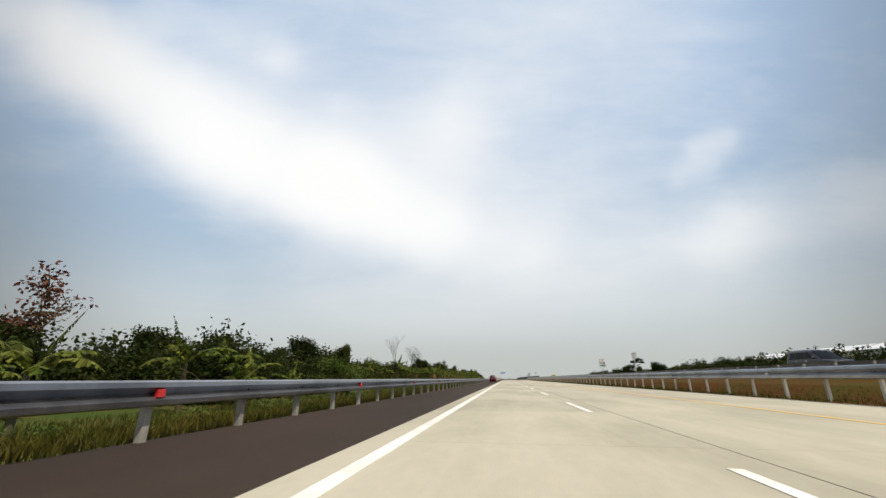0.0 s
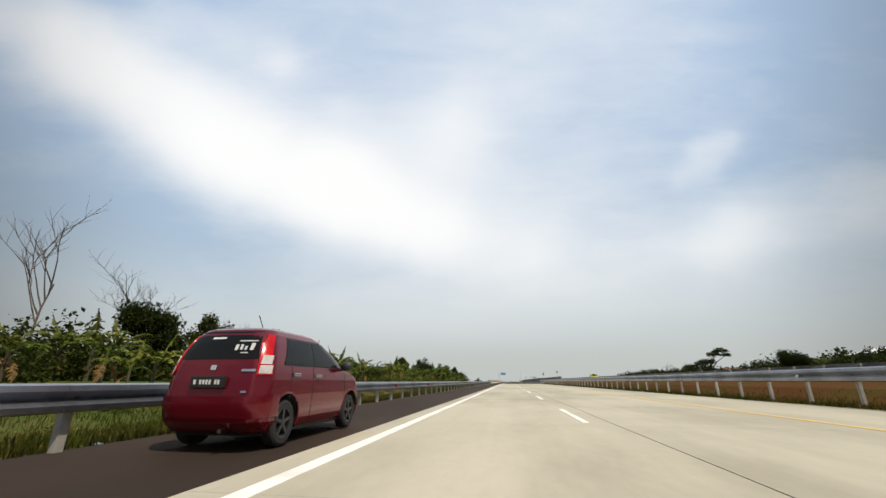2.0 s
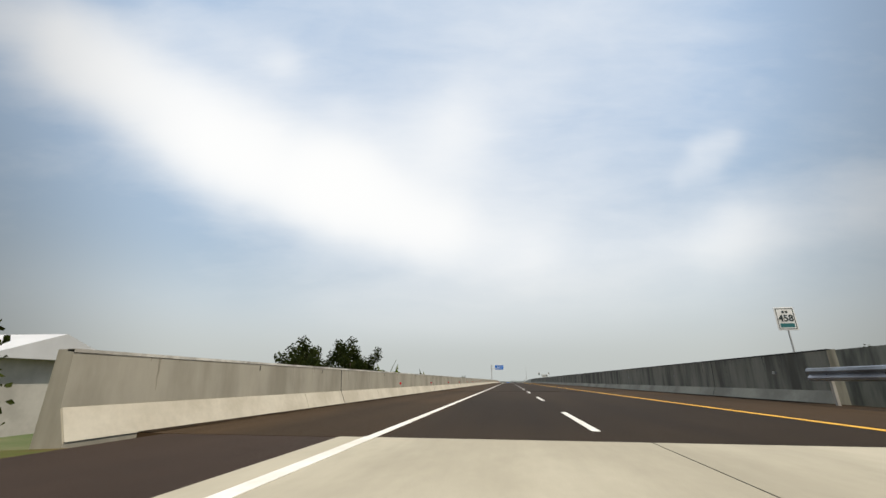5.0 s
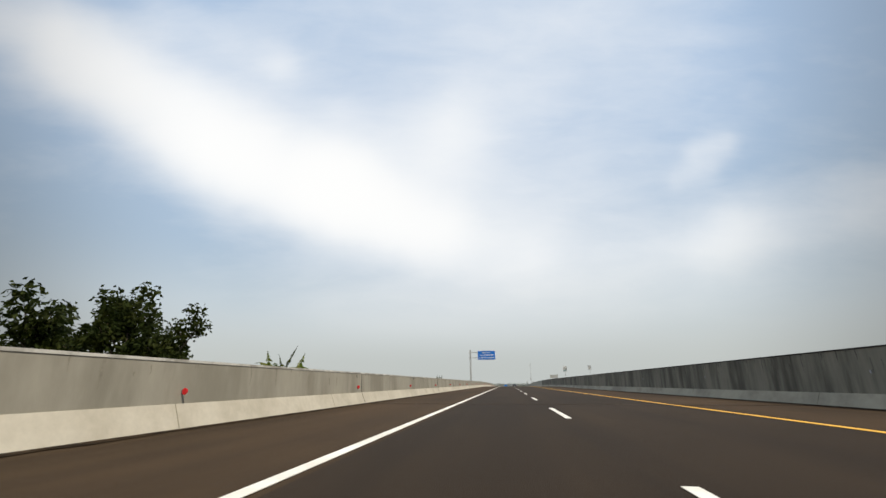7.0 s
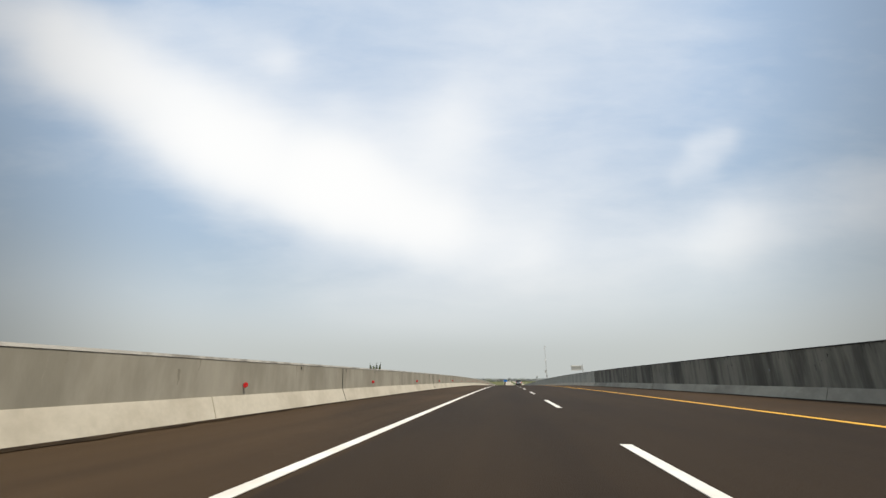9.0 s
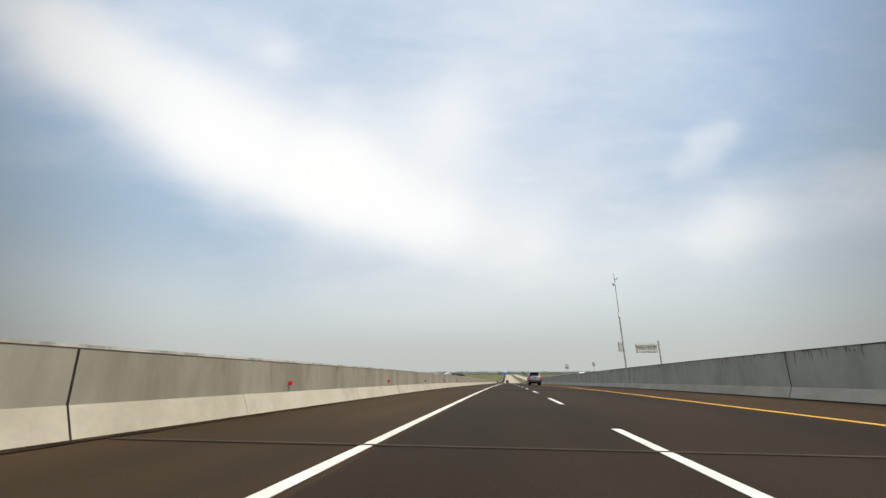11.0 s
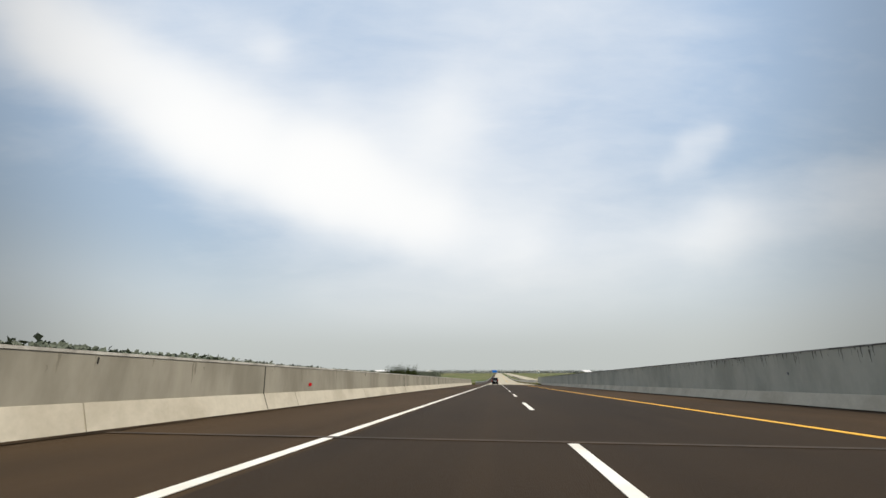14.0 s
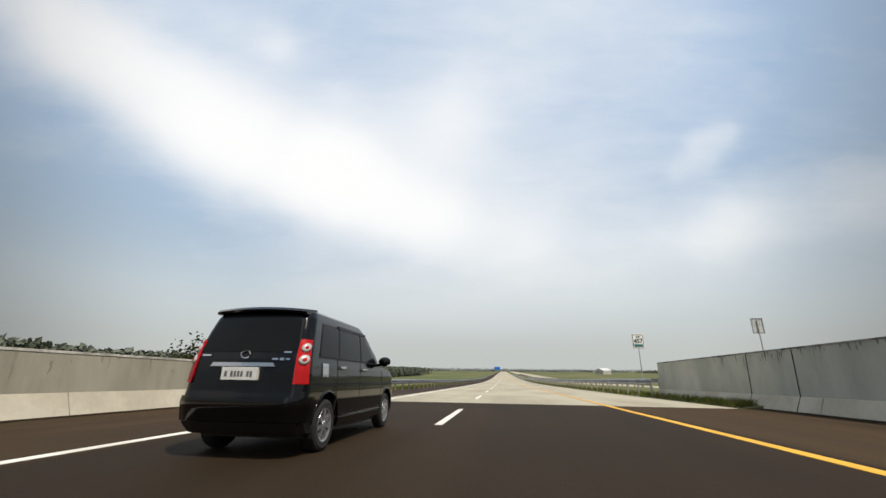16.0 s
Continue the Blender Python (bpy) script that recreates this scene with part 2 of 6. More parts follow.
def part(name, bm, material, parent, label="", smooth=False):
    return mesh_object(name, bm, material, parent, label, smooth)


def raw(name, verts, faces, material, parent=None, label="", smooth=False):
    data = bpy.data.meshes.new(name)
    data.from_pydata(verts, [], faces)
    data.update()
    if smooth:
        for p in data.polygons:
            p.use_smooth = True
    data.materials.append(material)
    ob = new(name, data)
    if parent is not None:
        ob.parent = parent
    if label:
        ob["label"] = label
    return ob


def box(bm, x0, x1, y0, y1, z0, z1, bevel=0.0):
    vs = [bm.verts.new((x, y, z)) for z in (z0, z1) for y in (y0, y1) for x in (x0, x1)]
    for f in ((0, 2, 3, 1), (4, 5, 7, 6), (0, 1, 5, 4), (2, 6, 7, 3), (0, 4, 6, 2), (1, 3, 7, 5)):
        bm.faces.new([vs[i] for i in f])
    if bevel:
        es = {e for v in vs for e in v.link_edges}
        bmesh.ops.bevel(bm, geom=list(es), offset=bevel, segments=2, affect="EDGES", profile=0.6)
    return bm


def tube(bm, points, radii, sides=10, cap=True):
    """A round bar through the points."""
    rings = []
    pts = [Vector(p) for p in points]
    for i, p in enumerate(pts):
        d = (pts[min(i + 1, len(pts) - 1)] - pts[max(i - 1, 0)]).normalized()
        a = d.orthogonal().normalized()
        b = d.cross(a)
        r = radii[i] if isinstance(radii, (list, tuple)) else radii
        rings.append([bm.verts.new(p + (a * math.cos(k * math.tau / sides) + b * math.sin(k * math.tau / sides)) * r) for k in range(sides)])
    for r0, r1 in zip(rings, rings[1:]):
        for k in range(sides):
            bm.faces.new((r0[k], r0[(k + 1) % sides], r1[(k + 1) % sides], r1[k]))
    if cap:
        bm.faces.new(rings[0][::-1])
        bm.faces.new(rings[-1])
    return bm


def lathe(bm, profile, sides=20, axis="x", centre=(0, 0, 0), caps=True):
    """Turns (along, radius) points round an axis."""
    rings = []
    c = Vector(centre)
    for a, r in profile:
        ring = []
        for k in range(sides):
            u, w = math.cos(k * math.tau / sides) * r, math.sin(k * math.tau / sides) * r
            ring.append(bm.verts.new(c + Vector((a, u, w) if axis == "x" else (u, w, a) if axis == "z" else (u, a, w))))
        rings.append(ring)
    for r0, r1 in zip(rings, rings[1:]):
        for k in range(sides):
            bm.faces.new((r0[k], r0[(k + 1) % sides], r1[(k + 1) % sides], r1[k]))
    if caps and profile[0][1] > 1e-6:
        bm.faces.new(rings[0][::-1])
    if caps and profile[-1][1] > 1e-6:
        bm.faces.new(rings[-1])
    bmesh.ops.recalc_face_normals(bm, faces=bm.faces)
    return bm


def stations(y0, y1, step=6.0):
    n = max(1, math.ceil((y1 - y0) / step))
    return [y0 + (y1 - y0) * i / n for i in range(n + 1)]


def extrude_along(name, section, y0, y1, material, closed=True, step=6.0, parent=None, smooth=False, wobble=None):
    """A section of (x, z) points, z above the road, drawn along the road from y0 to y1."""
    ys = stations(y0, y1, step)
    m = len(section)
    verts, faces = [], []
    for y in ys:
        for x, z in section:
            dx = wobble(x, y) if wobble else 0.0
            verts.append((x + dx, y, z + zr(y)))
    for i in range(len(ys) - 1):
        for k in range(m if closed else m - 1):
            a, b = i * m + k, i * m + (k + 1) % m
            faces.append((a, a + m, b + m, b))
    if closed:
        faces.append(tuple(range(m)))
        faces.append(tuple(range(len(verts) - 1, len(verts) - 1 - m, -1)))
    return raw(name, verts, faces, material, parent, "", smooth)


def thing(name, place, label, category, group="", turn=0.0):
    ob = new(name)
    ob.matrix_basis = Matrix.Translation(place) @ Matrix.Rotation(radians(turn), 4, "Z")
    return tagged(ob, label, category, group)


# ---- the setting: ground, road, bridge ----
LAND = -8.2   # the low plain that the bridge crosses


def land(x, y):
    """Height of the ground sheet."""
    high = -0.55 - 0.5 * clamp01((abs(x - 4) - 20) / 60)
    drop = clamp01((y - 196) / 34)
    drop = drop * drop * (3 - 2 * drop) * (1 - 0.78 * clamp01((x - 34) / 18))
    z = high + (LAND - high) * drop
    rise = clamp01((y - (BRIDGE_B - 8)) / 12)
    if rise > 0:
        side = clamp01((abs(x - 7) - 17) / 14)
        z = z * (1 - rise) + rise * ((zr(y) - 0.5) * (1 - side) + LAND * side)
    if x < -9.5:
        hump = clamp01((y - 44) / 14) * clamp01((200 - y) / 16)
        z += 1.25 * hump * clamp01((-x - 9.5) / 9)
        for y0, y1, top in ((300, 356, 5.6), (398, 436, 5.2)):   # wooded river banks
            bank_ = clamp01((y - y0) / 10) * clamp01((y1 - y) / 10) * clamp01((-x - 14) / 7) * clamp01((60 + x) / 20)
            z += top * bank_
    if abs(x - 4) > 25:
        z += 0.25 * noise.noise(Vector((x * 0.03, y * 0.03, 0)))
    return z


xs = [-4600, -3000, -1800, -1000, -600, -350, -220, -150, -100, -75, -55, -42, -32, -25, -19, -15, -12, -10, -8, 0, 8, 12, 18, 24, 28, 33, 40, 50, 65, 90, 130, 200, 320, 600, 1000, 1800, 3000, 4600]
ys = [-400, -200, -100, -50] + list(range(-30, 40, 15)) + list(range(44, 94, 5)) + list(range(98, 190, 12)) + list(range(190, 240, 6)) + list(range(250, 296, 15)) + list(range(300, 360, 5)) + list(range(362, 396, 10)) + list(range(398, 440, 5)) + list(range(445, 600, 25)) + list(range(600, 640, 4)) + list(range(640, 900, 20)) + [950, 1050, 1200, 1500, 2000, 2800, 3600, 4700]
verts = [(x, y, land(x, y)) for y in ys for x in xs]
faces = [(j * len(xs) + i, j * len(xs) + i + 1, (j + 1) * len(xs) + i + 1, (j + 1) * len(xs) + i) for j in range(len(ys) - 1) for i in range(len(xs) - 1)]
ground = raw("ground", verts, faces, FIELD, smooth=True)
ground.data.materials.append(MEADOW)
for face_ in ground.data.polygons:
    if face_.center.y < 215 and -60 < face_.center.x < 0:
        face_.material_index = 1
tagged(ground, "green and straw-brown flat farmland to the horizon", "ground", kind="structure")


def slab(name, x0, x1, y0, y1, z0, z1, material, label, category, step=6.0, parent=None):
    ob = extrude_along(name, [(x0, z0), (x1, z0), (x1, z1), (x0, z1)][::-1], y0, y1, material, step=step, parent=parent)
    if parent is None:
        tagged(ob, label, category, kind="structure")
    return ob


CONC_L, CONC_R = -3.4, 7.7
slab("shoulder", -5.95, CONC_L - 0.003, -60, BRIDGE_A, -0.4, -0.008, SHOULDER, "dark brown asphalt hard shoulder beside the concrete lanes", "road")
slab("shoulder", -5.95, CONC_L - 0.003, BRIDGE_B, 1500, -0.4, -0.008, SHOULDER, "dark brown asphalt hard shoulder beside the concrete lanes", "road", step=12)
slab("bridge_deck", -6.4, 8.35, BRIDGE_A, BRIDGE_B, -0.9, -0.004, BROWN_ASPHALT, "brown-black asphalt bridge carriageway", "road")
slab("asphalt_lane", -2.8, 4.3, BRIDGE_A, BRIDGE_B, -0.003, 0.0, ASPHALT, "dark asphalt lanes, newer than the shoulders", "road")
slab("opposite_road", 13.2, 24.5, BRIDGE_A, 1500, -0.7, 0.05, ROAD_CONCRETE, "pale concrete carriageway of the opposite direction", "road", step=12)
slab("opposite_road", 13.2, 24.5, -60, BRIDGE_A, -0.7, 0.78, ROAD_CONCRETE, "pale concrete carriageway of the opposite direction", "road", step=12)

# lane slabs of cast concrete, each with its own joints
SLAB = 4.6
# expansion joints of the bridge deck
for y, wide in ((226.0, 0.10), (283.2, 0.10), (335.0, 0.10), (386.0, 0.10), (418.0, 0.07), (439.6, 0.12), (503.0, 0.09), (530.9, 0.12), (566.0, 0.12)):
    tagged(extrude_along("expansion_joint", [(-6.1, 0.001), (-6.1, 0.009), (8.2, 0.009), (8.2, 0.001)], y, y + wide, EXPANSION, step=1), "dark sealed expansion joint across the deck", "joint", kind="structure")
road_a = tagged(new("road"), "pale tan concrete lanes cast in slabs, with sawn joints", "road", kind="structure")
road_b = tagged(new("road"), "pale tan concrete lanes cast in slabs, with sawn joints", "road", kind="structure")


def slab_mesh(x0, x1, length):
    g, cut = 0.009, 0.003
    bm = bmesh.new()
    box(bm, x0 + g, x1 - g, cut, length - cut, -0.3, 0.0)
    data = bpy.data.meshes.new("slab")
    bm.to_mesh(data)
    bm.free()
    data.materials.append(ROAD_CONCRETE)
    return data


SLAB_L, SLAB_R = slab_mesh(CONC_L, 0.42, SLAB), slab_mesh(0.42, CONC_R, SLAB)
y = BRIDGE_A - SLAB
while y > -14:
    for data in (SLAB_L, SLAB_R):
        ob = new("slab", data)
        ob.parent = road_a
        ob.location.y = y
    y -= SLAB
slab("road_bed", CONC_L + 0.01, CONC_R - 0.01, -60, BRIDGE_A - 0.01, -0.38, -0.012, DARK_GAP, "", "", parent=road_a)
slab("road_bed", CONC_L, CONC_R, BRIDGE_B, 1500, -0.38, -0.004, ROAD_CONCRETE, "", "", step=8, parent=road_b)

# painted lines
def line(name, x0, x1, y0, y1, material, label, z=0.006, step=6.0, parent=None):
    ob = extrude_along(name, [(x0, z - 0.005), (x0, z), (x1, z), (x1, z - 0.005)], y0, y1, material, step=step, parent=parent)
    if parent is None:
        tagged(ob, label, "road marking", kind="structure")
    return ob


line("edge_line", -LANE - 0.10, -LANE + 0.06, -60, BRIDGE_A, WHITE_PAINT, "solid white edge line on concrete")
line("edge_line", -LANE - 0.075, -LANE + 0.06, BRIDGE_A, BRIDGE_B, WHITE_PAINT, "solid white edge line on dark asphalt")
line("edge_line", -LANE - 0.10, -LANE + 0.06, BRIDGE_B, 1500, WHITE_PAINT, "solid white edge line on concrete", step=10)
line("median_line", 3.99, 4.15, -60, BRIDGE_A, YELLOW_FADED, "faded yellow line along the median side")
line("median_line", 3.98, 4.15, BRIDGE_A, BRIDGE_B, YELLOW_PAINT, "solid yellow line along the median side")
line("median_line", 4.0, 4.13, BRIDGE_B, 1500, YELLOW_PAINT, "solid yellow line along the median side", step=10)
dashes = tagged(new("lane_line"), "broken white lane line down the middle", "road marking", kind="structure")
n = 0
while n * DASH_PERIOD < 800:
    y = n * DASH_PERIOD
    n += 1
    line("dash", -0.06, 0.06, y, y + DASH, WHITE_PAINT, "", z=0.007, step=3.6, parent=dashes)

# bridge barriers: a ledge, a face that leans back, a flat top
def barrier(name, x, side, height, material, y0, y1, label):
    s = side
    wall = extrude_along(name, [(x, -0.02), (x + s * 0.16, 0.36), (x + s * 0.20, height), (x + s * 0.44, height), (x + s * 0.44, -0.3), (x, -0.3)][::int(s)],
                         y0, y1, material, step=5)
    return tagged(wall, label, "barrier", kind="structure")


LW, RW, LWH, RWH = -6.4, 8.4, 1.07, 1.6
wall_left = barrier("barrier_left", LW, -1, LWH, WALL_CONCRETE, BRIDGE_A - 1.0, BRIDGE_B, "grey cast concrete bridge parapet with a pale stepped foot")
wall_right = barrier("barrier_right", RW, 1, RWH, WALL_DIRTY, BRIDGE_A + 9.0, 390, "dark weathered concrete median parapet streaked with black")
wall_right_b = barrier("barrier_right", RW, 1, RWH, WALL_GREY, 390.03, BRIDGE_B + 8.5, "grey concrete median parapet with black run-off streaks under its coping")

# the dark concrete here carries the shade on the parapet's inner face
wall_opposite = tagged(extrude_along("barrier_opposite", [(12.55, -0.4), (12.62, 1.0), (12.70, 1.93), (12.96, 1.93), (12.96, -0.4)], BRIDGE_A - 1.5, BRIDGE_B + 2, WALL_DIRTY, step=6),
                       "dark parapet of the opposite carriageway's bridge, shade put into its colour", "barrier", kind="structure")

# guardrails
def guardrail(name, x, face, y0, y1, top, spacing, label, group, depth=0.085, post_low=-0.45, first=None, hgt=0.29):
    """A beam of W section on short posts; face is the side that the beam turns to."""
    rail = tagged(new(name), label, "guardrail", group)
    f = face * depth
    zs = [top - hgt * k for k in (0, 0.07, 0.26, 0.40, 0.50, 0.60, 0.74, 0.93, 1.0)]
    ds = [0.10, 0.88, 1.0, 0.42, 0.0, 0.42, 1.0, 0.88, 0.10]
    sec = [(x + f * d, z) for d, z in zip(ds, zs)]
    sec += [(px - face * 0.006, z) for px, z in sec[::-1]]
    beam = extrude_along("beam", sec, y0, y1, STEEL, step=4.6, parent=rail, smooth=False)
    bm = bmesh.new()
    box(bm, -0.042, 0.042, -0.048, 0.048, post_low, top - 0.03, 0.008)
    mesh = bpy.data.meshes.new("post")
    bm.to_mesh(mesh)
    bm.free()
    mesh.materials.append(POST_GREY)
    bm = bmesh.new()
    lathe(bm, [(0.0, 0.018), (0.010, 0.018), (0.014, 0.010), (0.014, 0.0)], 10, "x")
    bolt = bpy.data.meshes.new("bolt")
    bm.to_mesh(bolt)
    bm.free()
    bolt.materials.append(RUST)
    y = (first if first is not None else y0 + 0.4)
    k = 0
    while y < y1:
        if y1 < 260:
            ob = new("bolt", bolt)
            ob.parent = rail
            ob.location = (x + f * 0.12, y, zr(y) + top - hgt * 0.5)
            ob.rotation_euler = (0, 0, 0 if face > 0 else math.pi)
            if k % 3 == 1:
                extrude_along("splice", [(px + face * 0.004, z) for px, z in sec[:9]] + [(px - face * 0.002, z) for px, z in sec[8::-1]], y - 0.16, y + 0.16, STEEL, step=1, parent=rail)
            k += 1
        ob = new("post", mesh)
        ob.parent = rail
        ob.location = (x - face * 0.075, y, zr(y))
        y += spacing
    return rail


guardrail("guardrail", -5.8, 1, -8, BRIDGE_A - 6.5, 0.66, 1.75, "galvanised steel crash barrier on short concrete posts in grass", "crash barriers")
guardrail("guardrail", 7.95, -1, -8, BRIDGE_A + 9.0, 1.04, 1.95, "galvanised steel crash barrier along the grassy median", "crash barriers", hgt=0.38)
guardrail("guardrail", 12.6, 1, -8, BRIDGE_A - 2.0, 1.38, 1.95, "galvanised steel crash barrier of the opposite carriageway", "crash barriers")
guardrail("guardrail", -5.8, 1, BRIDGE_B + 3, 900, 0.66, 1.95, "galvanised steel crash barrier beside green fields", "crash barriers")
guardrail("guardrail", 7.95, -1, BRIDGE_B + 7.6, 900, 0.85, 1.95, "galvanised steel crash barrier along the grassy median", "crash barriers")
guardrail("guardrail", 12.6, 1, BRIDGE_B, 900, 0.95, 1.95, "galvanised steel crash barrier of the opposite carriageway", "crash barriers")

# pale foot course of each parapet, in the lengths it was cast in
def foot_course(wall, x, side, y0, y1, material, pitch):
    s = side
    y = y0
    sec = [(x - s * 0.012, 0.0), (x + s * 0.15, 0.375), (x + s * 0.19, 0.385), (x + s * 0.19, 0.1), (x + s * 0.05, 0.0)][::int(s)]
    while y < y1 - 0.3:
        e = min(y + pitch, y1)
        extrude_along("foot", sec, y + 0.012, e - 0.012, material, step=12, parent=wall)
        y = e


foot_course(wall_left, LW, -1, BRIDGE_A - 1, BRIDGE_B, LEDGE, 6.1)
foot_course(wall_right, RW, 1, BRIDGE_A + 9.0, 390, FOOT_DIRTY, 9.0)
foot_course(wall_right_b, RW, 1, 390.03, BRIDGE_B + 8.5, LEDGE, 9.0)

# open joints between the cast lengths, and narrow dark drips
def joint(wall, x, side, height, y, width=0.022):
    s = side
    extrude_along("joint", [(x - s * 0.016, 0.01), (x + s * 0.147, 0.378), (x + s * 0.150, 0.42), (x + s * 0.184, height - 0.05),
                            (x + s * 0.23, height - 0.05), (x + s * 0.2, 0.3)][::int(s)], y, y + width, DARK_GAP, step=2, parent=wall)


for y in (210, 226.5, 243, 259.6, 283.5, 300.7, 310.4, 335, 354, 371, 386, 402, 417.8, 432.6, 447.0, 459.5, 472.8, 487, 503, 519, 535.4, 551.0, 566, 580, 593.0, 606.5):
    joint(wall_left, LW, -1, LWH, y)
for y in (219, 246, 279, 312, 345, 371):
    joint(wall_right, RW, 1, RWH, y)
for y in (405.5, 430.2, 448.6, 449.9, 476.4, 506, 536.8, 569, 600.5, 615.8, 617.9):
    joint(wall_right_b, RW, 1, RWH, y)

# coping line along the top edge: blotchy pale on the left, darker on the right
line_mat = surface("washed_edge", (0.62, 0.60, 0.54), (0.34, 0.32, 0.28), 0.9, grain=8, stain=2.2, spread=0.2)
for wall, x, s, hgt, y0, y1, mat in ((wall_left, LW, -1, LWH, BRIDGE_A - 1, BRIDGE_B, line_mat), (wall_right, RW, 1, RWH, BRIDGE_A + 9, 390, DARK_GAP),
                                     (wall_right_b, RW, 1, RWH, 390.03, BRIDGE_B + 8.5, surface("sooty_edge", (0.30, 0.29, 0.27), (0.04, 0.038, 0.035), 0.9, grain=5, stain=1.1, spread=0.3))):
    extrude_along("coping", [(x + s * 0.188, hgt - 0.035), (x + s * 0.19, hgt + 0.008), (x + s * 0.3, hgt + 0.008), (x + s * 0.3, hgt - 0.02)][::int(s)], y0, y1, mat, step=5, parent=wall)

# rain stains that run down from the copings, and short form-tie slots
def rain_stains(x, side, height, y0, y1, count, material, longest, seed, low=0.0):
    r = random.Random(seed)
    verts, faces = [], []
    for i in range(count):
        y, w, L = r.uniform(y0, y1), r.uniform(0.006, 0.035), longest * r.random() ** 2.2 + 0.05
        top = height - 0.036 - (low * r.random() if r.random() < 0.3 else 0.0)
        rows = 5
        b = len(verts)
        for k in range(rows + 1):
            f = k / rows
            z = top - L * f
            xx = x + side * (0.16 + 0.04 * (z - 0.36) / (height - 0.36)) - side * 0.004
            ww = w * (1 - f) ** 0.7 * r.uniform(0.75, 1.2)
            off = r.gauss(0, 0.008)
            verts += [(xx, y + off - ww, z + zr(y)), (xx, y + off + ww, z + zr(y))]
        for k in range(rows):
            a = b + 2 * k
            faces.append((a, a + 1, a + 3, a + 2))
    return verts, faces


STAIN_DARK = surface("black_run_off", (0.075, 0.073, 0.062), (0.15, 0.148, 0.125), 0.95, grain=20, stain=3.0, spread=0.3)
STAIN_MID = surface("grey_run_off", (0.12, 0.12, 0.10), (0.22, 0.222, 0.19), 0.95, grain=20, stain=2.0, spread=0.3)
STAIN_SOFT = surface("brown_run_off", (0.22, 0.20, 0.155), (0.28, 0.258, 0.205), 0.95, grain=20, stain=3.0, spread=0.2)
for wall, x, s, hgt, y0, y1, count, mat, longest, low in ((wall_left, LW, -1, LWH, BRIDGE_A, BRIDGE_B - 1, 620, STAIN_SOFT, 0.5, 0.25), (wall_right, RW, 1, RWH, BRIDGE_A + 10, 389, 1100, STAIN_DARK, 0.6, 0.5),
                                                     (wall_right_b, RW, 1, RWH, 391, BRIDGE_B + 3, 1500, STAIN_MID, 0.38, 0.1)):
    ob = raw("rain_stain", *rain_stains(x, s, hgt, y0, y1, count, mat, longest, int(y0) + s, low), mat, wall)
rs = random.Random(91)
bm = bmesh.new()
box(bm, -0.004, 0.01, -0.009, 0.009, -0.045, 0.045)
slot_mesh = bpy.data.meshes.new("slot")
bm.to_mesh(slot_mesh)
bm.free()
slot_mesh.materials.append(DARK_GAP)
y = BRIDGE_A + 3
while y < BRIDGE_B - 2:
    ob = new("slot", slot_mesh)
    ob.parent = wall_left
    ob.location = (LW - 0.192, y, zr(y) + LWH - 0.12)
    y += rs.choice((3.1, 6.2, 9.3, 12.4))

# cracks across some of the concrete slabs
CRACK = surface("slab_crack", (0.10, 0.085, 0.06), (0.16, 0.14, 0.10), 0.95, grain=20, stain=3.0, spread=0.3)
rc = random.Random(63)
verts, faces = [], []
for y, x0, x1 in ((131.2, -2.6, 0.4), (129.4, -0.9, 0.3), (118.0, -2.9, -0.6), (74.6, -1.5, 0.4), (152.7, -3.2, -1.2), (36.5, -2.2, 0.2), (97.3, 1.0, 3.4), (163.0, 0.6, 2.6)):
    n_ = 26
    base_ = len(verts)
    off = 0.0
    for k in range(n_ + 1):
        f = k / n_
        off += rc.gauss(0, 0.035)
        w = 0.012 * math.sin(math.pi * (0.04 + 0.92 * f)) * rc.uniform(0.4, 1.3)
        x = x0 + (x1 - x0) * f
        verts += [(x, y + off - w, 0.003), (x, y + off + w, 0.003)]
    for k in range(n_):
        a = base_ + 2 * k
        faces.append((a, a + 2, a + 3, a + 1))
raw("crack", verts, faces, CRACK, road_a)

# grimy strip where the parapet meets the road
GRIME = surface("gutter_grime", (0.022, 0.016, 0.011), (0.042, 0.029, 0.018), 0.95, grain=12, stain=2.5, spread=0.4, bump=0.6, bump_scale=20, gloss=0.04)
rng = random.Random(5)


def gutter(x0, x1, y0, y1):
    verts, faces = [], []
    ys_ = stations(y0, y1, 0.45)
    for y in ys_:
        w = rng.uniform(0.25, 0.6) + 0.4 * max(0.0, noise.noise(Vector((x0, y * 0.13, 0))) * 2)
        verts += [(x0, y, zr(y) + 0.012), (x0 + (x1 - x0) * w, y, zr(y) + 0.006)]
    for i in range(len(ys_) - 1):
        a = 2 * i
        faces.append((a, a + 1, a + 3, a + 2) if x1 > x0 else (a, a + 2, a + 3, a + 1))
    tagged(raw("gutter", verts, faces, GRIME), "dark line of silt along the foot of the parapet", "dirt", kind="structure")


gutter(LW + 0.01, LW + 0.44, BRIDGE_A, BRIDGE_B)
gutter(RW - 0.01, RW - 0.50, BRIDGE_A, BRIDGE_B)

